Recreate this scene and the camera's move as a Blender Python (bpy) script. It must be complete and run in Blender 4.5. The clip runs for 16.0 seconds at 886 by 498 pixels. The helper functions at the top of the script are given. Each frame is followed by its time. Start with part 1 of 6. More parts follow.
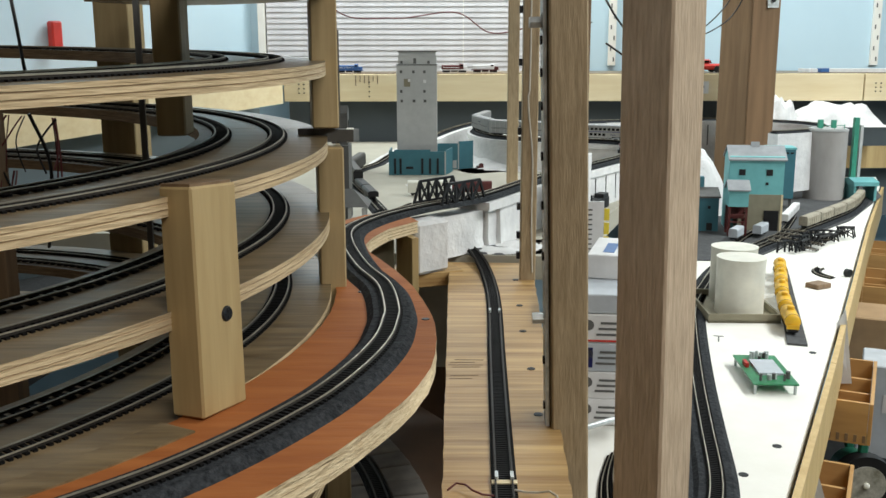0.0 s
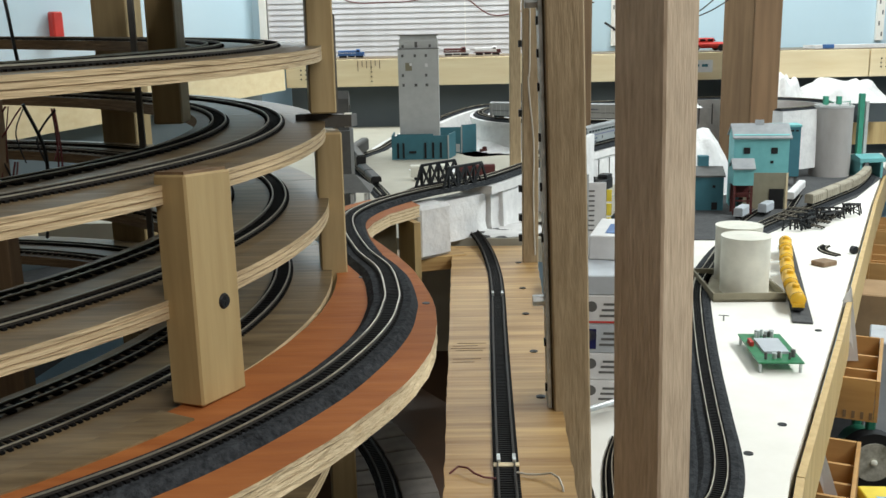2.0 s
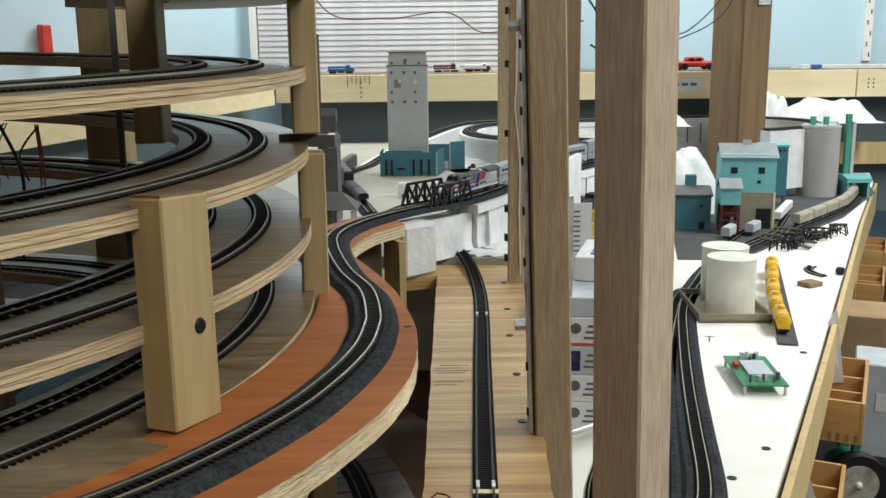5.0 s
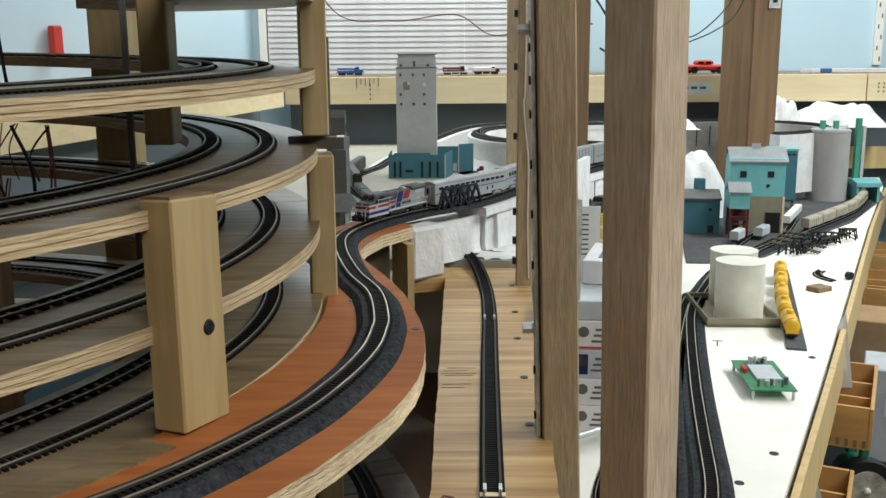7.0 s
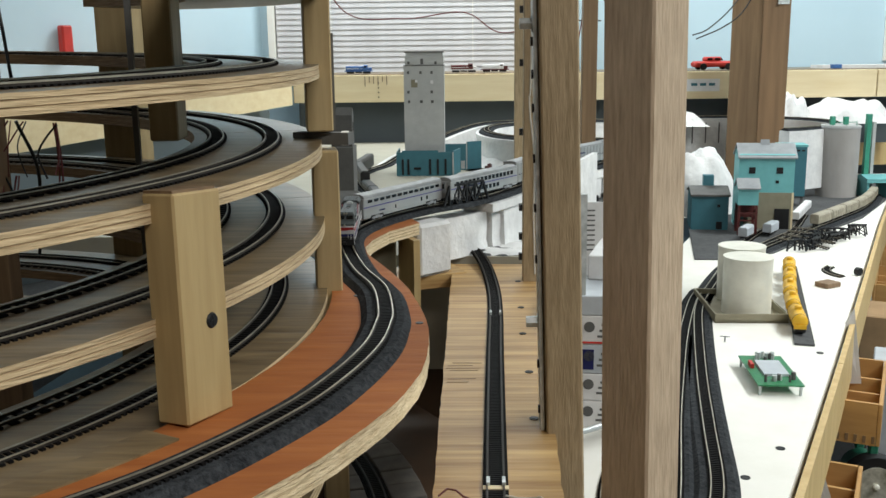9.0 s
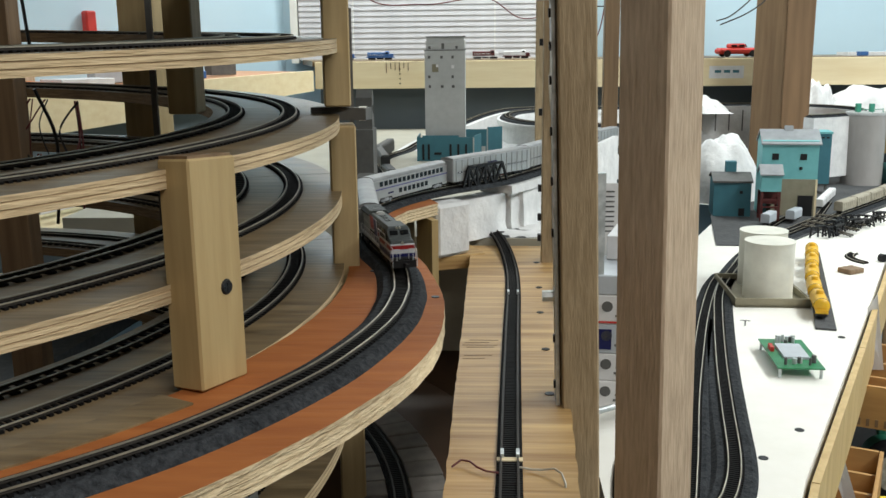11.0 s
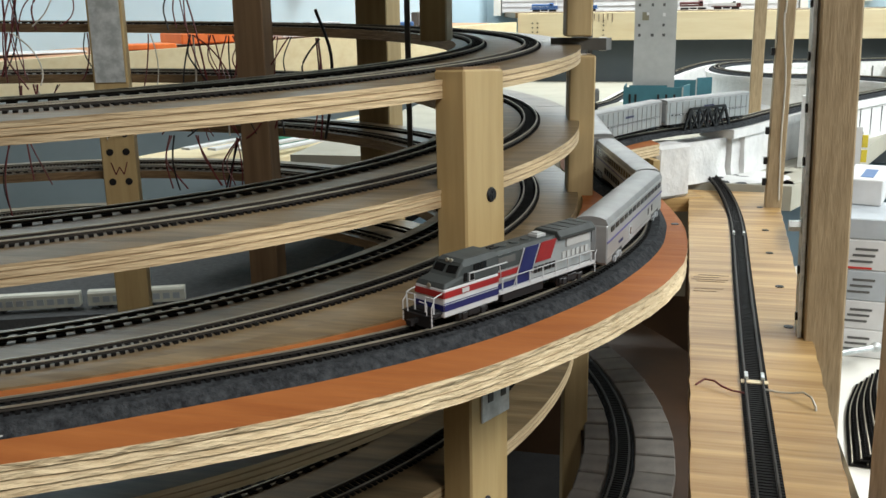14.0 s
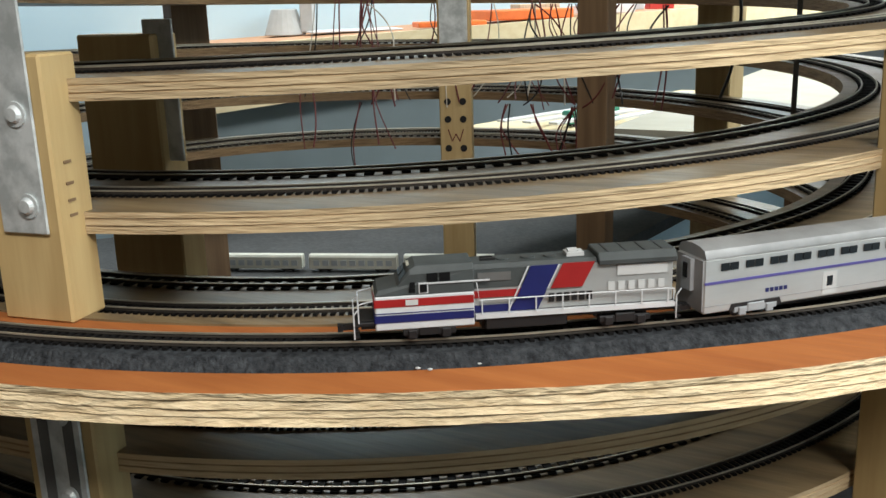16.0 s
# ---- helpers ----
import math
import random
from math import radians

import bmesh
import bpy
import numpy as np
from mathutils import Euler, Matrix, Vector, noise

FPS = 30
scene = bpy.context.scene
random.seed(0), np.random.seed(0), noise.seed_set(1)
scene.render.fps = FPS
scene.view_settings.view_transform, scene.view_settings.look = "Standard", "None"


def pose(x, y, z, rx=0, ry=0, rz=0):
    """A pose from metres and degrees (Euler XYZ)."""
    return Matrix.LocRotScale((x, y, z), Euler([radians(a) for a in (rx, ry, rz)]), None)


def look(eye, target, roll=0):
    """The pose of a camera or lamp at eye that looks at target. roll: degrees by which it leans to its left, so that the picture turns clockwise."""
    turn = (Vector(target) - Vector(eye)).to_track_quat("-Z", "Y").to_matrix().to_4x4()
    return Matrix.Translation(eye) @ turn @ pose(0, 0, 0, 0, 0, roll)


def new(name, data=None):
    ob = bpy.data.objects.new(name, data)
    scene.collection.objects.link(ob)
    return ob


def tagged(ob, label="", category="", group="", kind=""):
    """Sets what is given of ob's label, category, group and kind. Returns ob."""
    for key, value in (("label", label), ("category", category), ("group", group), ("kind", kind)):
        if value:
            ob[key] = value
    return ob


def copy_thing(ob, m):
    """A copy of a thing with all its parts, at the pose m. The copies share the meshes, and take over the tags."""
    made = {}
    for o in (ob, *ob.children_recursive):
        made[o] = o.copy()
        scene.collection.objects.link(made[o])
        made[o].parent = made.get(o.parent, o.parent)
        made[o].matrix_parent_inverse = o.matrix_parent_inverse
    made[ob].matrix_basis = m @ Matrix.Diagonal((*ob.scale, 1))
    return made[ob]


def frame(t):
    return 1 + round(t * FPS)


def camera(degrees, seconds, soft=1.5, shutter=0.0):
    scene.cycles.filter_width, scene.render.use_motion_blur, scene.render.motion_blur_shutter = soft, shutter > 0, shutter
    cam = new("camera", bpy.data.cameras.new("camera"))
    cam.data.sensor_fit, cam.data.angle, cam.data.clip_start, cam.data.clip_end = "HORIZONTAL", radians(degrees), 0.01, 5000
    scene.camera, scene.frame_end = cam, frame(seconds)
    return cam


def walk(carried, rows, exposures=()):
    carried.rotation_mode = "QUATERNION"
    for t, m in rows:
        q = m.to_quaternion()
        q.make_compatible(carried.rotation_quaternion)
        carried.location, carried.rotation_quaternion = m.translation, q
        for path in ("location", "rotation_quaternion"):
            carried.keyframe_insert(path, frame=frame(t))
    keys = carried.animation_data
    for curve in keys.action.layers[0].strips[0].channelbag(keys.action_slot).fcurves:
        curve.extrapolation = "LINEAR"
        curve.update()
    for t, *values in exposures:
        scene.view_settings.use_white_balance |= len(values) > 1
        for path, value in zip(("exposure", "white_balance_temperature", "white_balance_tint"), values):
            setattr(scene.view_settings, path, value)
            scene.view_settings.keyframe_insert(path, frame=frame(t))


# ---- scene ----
cam = camera(50.0, 16.0)
EXPOSURES = [(0.0, 0.57), (9.0, 0.55), (11.5, 0.56), (13.0, 0.84), (14.5, 1.2), (16.0, 1.6)]
PATH = [
    (0, (0.003, 0.025, 1.29), (-0.01, 1.984, 0.887), -0.1),
    (0.5, (0.004, 0.023, 1.289), (-0.007, 1.982, 0.887), 0.1),
    (1, (0.005, 0.025, 1.289), (-0.017, 1.983, 0.884), -0.4),
    (1.5, (0.005, 0.027, 1.286), (-0.025, 1.983, 0.868), -0.8),
    (2, (0.009, 0.027, 1.289), (-0.02, 1.979, 0.854), -1.2),
    (2.5, (0.012, 0.026, 1.289), (-0.011, 1.974, 0.835), -1.5),
    (3, (0.014, 0.026, 1.29), (0.0, 1.974, 0.835), -0.7),
    (3.5, (0.015, 0.028, 1.29), (0.024, 1.971, 0.817), -1.5),
    (4, (0.016, 0.03, 1.292), (0.021, 1.984, 0.863), -1.1),
    (6.5, (0.014, 0.034, 1.295), (-0.002, 1.993, 0.895), -0.4),
    (7, (0.015, 0.032, 1.295), (-0.01, 1.991, 0.893), -0.4),
    (7.5, (0.015, 0.032, 1.296), (-0.015, 1.992, 0.895), -0.4),
    (8, (0.017, 0.03, 1.295), (-0.02, 1.988, 0.888), -0.4),
    (8.5, (0.018, 0.029, 1.293), (-0.023, 1.986, 0.882), -0.4),
    (9, (0.02, 0.03, 1.292), (-0.027, 1.988, 0.888), -0.7),
    (11.5, (0.024, 0.028, 1.276), (-0.106, 1.977, 0.848), -0.4),
    (12, (0.02, 0.022, 1.273), (-0.161, 1.965, 0.836), -0.3),
    (12.5, (0.014, 0.014, 1.268), (-0.216, 1.947, 0.81), -0.5),
    (13, (0.006, 0.008, 1.264), (-0.289, 1.929, 0.794), -0.5),
    (13.5, (-0.003, 0.003, 1.26), (-0.364, 1.911, 0.777), -0.8),
    (14, (-0.018, -0.003, 1.256), (-0.481, 1.878, 0.76), -0.9),
    (14.5, (-0.04, -0.01, 1.253), (-0.616, 1.837, 0.746), -1.3),
    (15, (-0.062, -0.013, 1.248), (-0.754, 1.79, 0.728), -1.6),
    (15.5, (-0.082, -0.015, 1.243), (-0.882, 1.742, 0.718), -1.5),
    (16, (-0.104, -0.028, 1.238), (-1.063, 1.65, 0.725), -1.8),
]
walk(cam, [(t, look(eye, target, roll)) for t, eye, target, roll in PATH], EXPOSURES)

# ---- world and light ----
world = bpy.data.worlds.new("room_world")
scene.world = world
world.use_nodes = True
world.node_tree.nodes["Background"].inputs[0].default_value = (0.75, 0.85, 1.0, 1)
world.node_tree.nodes["Background"].inputs[1].default_value = 0.25


def lamp(name, x, y, z, sx, sy, watts, col, aim=None):
    data = bpy.data.lights.new(name, "AREA")
    data.shape, data.size, data.size_y, data.energy, data.color = "RECTANGLE", sx, sy, watts, col
    ob = new(name, data)
    ob.matrix_basis = look((x, y, z), aim or (x, y, z - 1))
    return ob


COOL = (0.935, 0.98, 0.965)
lamp("unseen_ceiling_lamp", 1.5, 1.2, 2.34, 0.3, 2.4, 42, COOL)
lamp("unseen_ceiling_lamp", 0.1, 2.92, 2.34, 1.8, 0.3, 20, COOL)
lamp("unseen_ceiling_lamp", 0.75, -0.6, 2.34, 1.3, 0.3, 17.5, (1.0, 0.97, 0.92))
# unseen lamp added to brighten the slanting west wall
lamp("unseen_ceiling_lamp", -1.5, 1.45, 2.34, 0.3, 1.2, 7, COOL)


# ---- materials ----
def mat(name, col, col2=None, rough=0.6, metal=0.0, scale=40.0, stretch=(1, 1, 1), contrast=0.5, blotch=0.12, bump=0.1, bump_scale=None, spec=0.4, island=0.0):
    m = bpy.data.materials.new(name)
    m.use_nodes = True
    nt = m.node_tree
    n, l = nt.nodes, nt.links
    b = n["Principled BSDF"]
    tc = n.new("ShaderNodeTexCoord")
    mp = n.new("ShaderNodeMapping")
    mp.inputs["Scale"].default_value = stretch
    l.new(tc.outputs["Object"], mp.inputs["Vector"])
    nz = n.new("ShaderNodeTexNoise")
    nz.inputs["Scale"].default_value, nz.inputs["Detail"].default_value, nz.inputs["Roughness"].default_value = scale, 5, 0.6
    l.new(mp.outputs["Vector"], nz.inputs["Vector"])
    rp = n.new("ShaderNodeValToRGB")
    rp.color_ramp.elements[0].position, rp.color_ramp.elements[1].position = 0.5 - contrast / 2, 0.5 + contrast / 2
    c2 = col2 or tuple(c * 0.75 for c in col)
    rp.color_ramp.elements[0].color, rp.color_ramp.elements[1].color = (*c2, 1), (*col, 1)
    l.new(nz.outputs["Fac"], rp.inputs["Fac"])
    big = n.new("ShaderNodeTexNoise")
    big.inputs["Scale"].default_value, big.inputs["Detail"].default_value = scale * 0.13, 3
    l.new(tc.outputs["Object"], big.inputs["Vector"])
    hs = n.new("ShaderNodeHueSaturation")
    mr = n.new("ShaderNodeMapRange")
    mr.inputs["From Min"].default_value, mr.inputs["From Max"].default_value = 0.3, 0.7
    mr.inputs["To Min"].default_value, mr.inputs["To Max"].default_value = 1 - blotch, 1 + blotch
    l.new(big.outputs["Fac"], mr.inputs["Value"])
    last = mr.outputs["Result"]
    if island:
        oi = n.new("ShaderNodeObjectInfo")
        ml = n.new("ShaderNodeMath")
        ml.operation = "MULTIPLY_ADD"
        ml.inputs[1].default_value, ml.inputs[2].default_value = island, 1 - island / 2
        l.new(oi.outputs["Random"], ml.inputs[0])
        m2 = n.new("ShaderNodeMath")
        m2.operation = "MULTIPLY"
        l.new(last, m2.inputs[0])
        l.new(ml.outputs[0], m2.inputs[1])
        last = m2.outputs[0]
    l.new(last, hs.inputs["Value"])
    l.new(rp.outputs["Color"], hs.inputs["Color"])
    l.new(hs.outputs["Color"], b.inputs["Base Color"])
    b.inputs["Roughness"].default_value, b.inputs["Metallic"].default_value = rough, metal
    b.inputs["Specular IOR Level"].default_value = spec
    if bump:
        nb = n.new("ShaderNodeTexNoise")
        nb.inputs["Scale"].default_value, nb.inputs["Detail"].default_value = bump_scale or scale * 2, 4
        l.new(mp.outputs["Vector"], nb.inputs["Vector"])
        bp = n.new("ShaderNodeBump")
        bp.inputs["Strength"].default_value, bp.inputs["Distance"].default_value = bump, 0.002
        l.new(nb.outputs["Fac"], bp.inputs["Height"])
        l.new(bp.outputs["Normal"], b.inputs["Normal"])
    return m


PINE = mat("pine", (0.52, 0.385, 0.185), (0.41, 0.285, 0.125), 0.55, scale=9, stretch=(9, 9, 0.7), contrast=0.35, island=0.16)
PINE_DULL = mat("dull_pine", (0.46, 0.345, 0.18), (0.34, 0.245, 0.115), 0.55, scale=9, stretch=(9, 9, 0.7), contrast=0.35)
OAK = mat("oak", (0.62, 0.485, 0.345), (0.39, 0.29, 0.195), 0.55, scale=48, stretch=(8, 8, 0.9), contrast=0.45, bump=0.3, island=0.1)
OLIVE_OAK = mat("olive_oak", (0.46, 0.35, 0.215), (0.28, 0.205, 0.115), 0.55, scale=48, stretch=(8, 8, 0.9), contrast=0.45, bump=0.3)
OAK_DARK = mat("brown_oak", (0.24, 0.155, 0.085), (0.16, 0.10, 0.055), 0.5, scale=10, stretch=(8, 8, 0.4), contrast=0.3, bump=0.25)
PLY = mat("plywood_face", (0.27, 0.195, 0.105), (0.062, 0.04, 0.019), 0.36, scale=7, stretch=(1.4, 12, 9), contrast=0.55, blotch=0.45, bump=0.2)
PLY_L = mat("plywood_light_ply", (0.60, 0.47, 0.29), (0.40, 0.285, 0.155), 0.75, scale=42, stretch=(0.6, 0.6, 7), contrast=0.55, blotch=0.3, bump=0.9)
SAWN = mat("pale_sawn_ply_edge", (0.74, 0.61, 0.40), (0.52, 0.385, 0.22), 0.8, scale=70, stretch=(1, 1, 5), contrast=0.45, blotch=0.2, bump=1.0)
GLUE = mat("plywood_glue_line", (0.44, 0.32, 0.18), (0.20, 0.13, 0.065), 0.8, scale=70, stretch=(0.7, 0.7, 5), contrast=0.5, blotch=0.3)
# dark colour that paints in the shade on the helix's inner edges
PLY_SHADE = mat("plywood_shaded_inner_edge", (0.25, 0.165, 0.085), (0.10, 0.06, 0.028), 0.8, scale=60, stretch=(0.7, 0.7, 9), contrast=0.5, blotch=0.25, bump=0.9)
FIR = mat("fir_plywood", (0.55, 0.365, 0.155), (0.24, 0.125, 0.04), 0.5, scale=5.5, stretch=(1.0, 18, 14), contrast=0.42, blotch=0.25, bump=0.3)
ORANGE = mat("orange_paint", (0.40, 0.142, 0.04), (0.25, 0.075, 0.02), 0.72, scale=14, stretch=(1, 7, 1), contrast=0.6, blotch=0.22, bump=0.35, spec=0.2)
FOAM = mat("grey_foam_roadbed", (0.052, 0.057, 0.062), (0.010, 0.011, 0.013), 0.95, scale=240, contrast=0.42, bump=0.9, bump_scale=500, spec=0.12)
TIE = mat("black_tie_plastic", (0.006, 0.0055, 0.0055), rough=0.75, scale=80, bump=0.05, spec=0.15)
RAILSIDE = mat("weathered_rail_side", (0.04, 0.034, 0.028), (0.02, 0.017, 0.014), 0.6, 0.3, scale=80)
RAIL = mat("nickel_silver_rail", (0.52, 0.475, 0.38), (0.28, 0.25, 0.19), 0.38, 0.6, scale=60, bump=0.05)
WHITE = mat("white_paint", (0.80, 0.79, 0.74), (0.74, 0.73, 0.67), 0.7, scale=30, blotch=0.04, bump=0.15)
PLASTER = mat("white_plaster", (0.76, 0.76, 0.75), (0.58, 0.58, 0.58), 0.9, scale=35, blotch=0.1, bump=0.9, bump_scale=90)
CREAM = mat("cream_tabletop", (0.42, 0.40, 0.33), (0.35, 0.33, 0.27), 0.75, scale=14, blotch=0.07, bump=0.1)
WHITEBOARD = mat("white_pine_board", (0.76, 0.65, 0.43), (0.68, 0.55, 0.33), 0.6, scale=5, stretch=(1, 10, 10), contrast=0.4)
WALL = mat("pale_blue_wall", (0.50, 0.66, 0.75), (0.47, 0.63, 0.72), 0.85, scale=8, blotch=0.04, bump=0.05)
SLATE = mat("slate_grey_backdrop", (0.105, 0.125, 0.135), (0.09, 0.108, 0.118), 0.8, scale=9, blotch=0.1, bump=0.05)
# ceiling is out of view; its grey is set to weaken the bounce
CEIL = mat("ceiling_grey", (0.36, 0.36, 0.345), rough=0.9, scale=20, bump=0.2)
# for walls out of view, kept dark to limit bounced light
UNSEEN_WALL = mat("unseen_brown_wall", (0.17, 0.125, 0.085), (0.12, 0.088, 0.06), 0.5, scale=6, stretch=(6, 6, 0.4))
CARPET = mat("dark_floor", (0.045, 0.04, 0.038), rough=0.95, scale=120, bump=0.5)
BLIND = mat("white_blind", (0.64, 0.64, 0.66), rough=0.5, scale=10, blotch=0.03, bump=0.0)
GALV = mat("galvanised_steel", (0.64, 0.67, 0.67), (0.40, 0.43, 0.43), 0.4, 0.35, scale=70, contrast=0.25, bump=0.06)
IRON = mat("black_iron", (0.012, 0.012, 0.013), rough=0.5, metal=0.2, scale=60)
BLACKP = mat("black_plastic", (0.010, 0.010, 0.011), rough=0.5, scale=60)
TEAL = mat("teal_wall", (0.045, 0.16, 0.20), (0.038, 0.135, 0.17), 0.6, scale=50, blotch=0.08)
AQUA = mat("aqua_siding", (0.16, 0.44, 0.45), (0.13, 0.37, 0.385), 0.6, scale=50, blotch=0.08)
CONC = mat("grey_concrete_model", (0.46, 0.47, 0.465), (0.40, 0.41, 0.405), 0.75, scale=60, blotch=0.06)
SILOG = mat("warm_grey_silo", (0.37, 0.35, 0.335), (0.31, 0.295, 0.28), 0.75, scale=50, stretch=(1, 1, 0.3), blotch=0.1)
ROOFG = mat("grey_roof", (0.30, 0.32, 0.33), (0.22, 0.235, 0.25), 0.7, scale=60)
DARKG = mat("dark_grey_ground", (0.085, 0.088, 0.09), (0.05, 0.052, 0.055), 0.95, scale=90, bump=0.5)
KHAKI = mat("khaki_wall", (0.26, 0.24, 0.17), (0.21, 0.19, 0.13), 0.75, scale=50)
MAROON = mat("maroon_steel", (0.10, 0.02, 0.018), rough=0.5, scale=60)
GREENM = mat("green_model", (0.05, 0.30, 0.20), rough=0.5, scale=60)
GREYM = mat("dark_grey_model", (0.12, 0.12, 0.115), (0.08, 0.08, 0.078), 0.7, scale=60)
YELLOW = mat("yellow_tank", (0.84, 0.49, 0.03), rough=0.4, scale=60, blotch=0.08)
TANKW = mat("white_tank", (0.76, 0.75, 0.66), rough=0.5, scale=30, blotch=0.04)
PCB = mat("circuit_green", (0.03, 0.22, 0.09), (0.02, 0.15, 0.06), 0.4, scale=200)
SILVER = mat("silver_carside", (0.46, 0.47, 0.465), (0.35, 0.36, 0.355), 0.33, 0.4, scale=60, stretch=(0.3, 1, 1), blotch=0.14)
ROOFS = mat("grimy_silver_roof", (0.34, 0.345, 0.345), (0.22, 0.225, 0.225), 0.5, 0.3, scale=50, blotch=0.2)
LOCOW = mat("white_loco_paint", (0.54, 0.55, 0.56), (0.45, 0.46, 0.47), rough=0.4, scale=90, blotch=0.08)
LOCOG = mat("grey_loco_roof", (0.058, 0.066, 0.066), (0.036, 0.042, 0.042), 0.6, scale=90, spec=0.3)
RED = mat("red_stripe", (0.30, 0.014, 0.014), rough=0.4, scale=60, blotch=0.06)
BLUE = mat("blue_stripe", (0.011, 0.015, 0.10), rough=0.4, scale=60, blotch=0.06)
PURPLE = mat("purple_stripe", (0.075, 0.065, 0.24), rough=0.4, scale=60, blotch=0.03)
GLASSB = mat("dark_window", (0.008, 0.009, 0.010), rough=0.15, scale=60, bump=0, spec=0.25)
HOPPER = mat("weathered_tan_car", (0.40, 0.37, 0.29), (0.24, 0.21, 0.16), 0.7, scale=80)
CARD = mat("white_card_box", (0.74, 0.74, 0.74), rough=0.55, scale=30, blotch=0.04)
CARDG = mat("pale_grey_box", (0.50, 0.54, 0.58), rough=0.5, scale=30, blotch=0.04)
BROWNB = mat("brown_hardboard", (0.070, 0.034, 0.014), (0.042, 0.020, 0.009), 0.6, scale=20, blotch=0.2)
STONE = mat("grey_stone_block", (0.185, 0.165, 0.145), (0.115, 0.105, 0.095), 0.9, scale=70, island=0.25)
REDW = mat("red_wire", (0.14, 0.026, 0.026), rough=0.4, scale=60, bump=0)
BLACKW = mat("black_wire", (0.012, 0.012, 0.012), rough=0.4, scale=60, bump=0)
WHITEW = mat("white_wire", (0.62, 0.58, 0.50), rough=0.4, scale=60, bump=0)
GREENL = mat("lantern_green", (0.02, 0.14, 0.085), rough=0.35, scale=60)
YBOX = mat("yellow_carton", (0.80, 0.63, 0.06), rough=0.5, scale=30)
BLUEI = mat("blue_item", (0.05, 0.14, 0.36), rough=0.5, scale=30)
REDI = mat("red_item", (0.55, 0.04, 0.03), rough=0.5, scale=30)
ORANGEI = mat("orange_tray", (0.85, 0.20, 0.04), rough=0.5, scale=30)
DRAWER = mat("varnished_drawer_wood", (0.52, 0.31, 0.12), (0.40, 0.22, 0.08), 0.4, scale=7, stretch=(1, 8, 8), contrast=0.4)
LENS = mat("lantern_reflector", (0.75, 0.73, 0.64), (0.3, 0.29, 0.22), rough=0.3, metal=0.5, scale=45, contrast=0.3, bump=0.1)


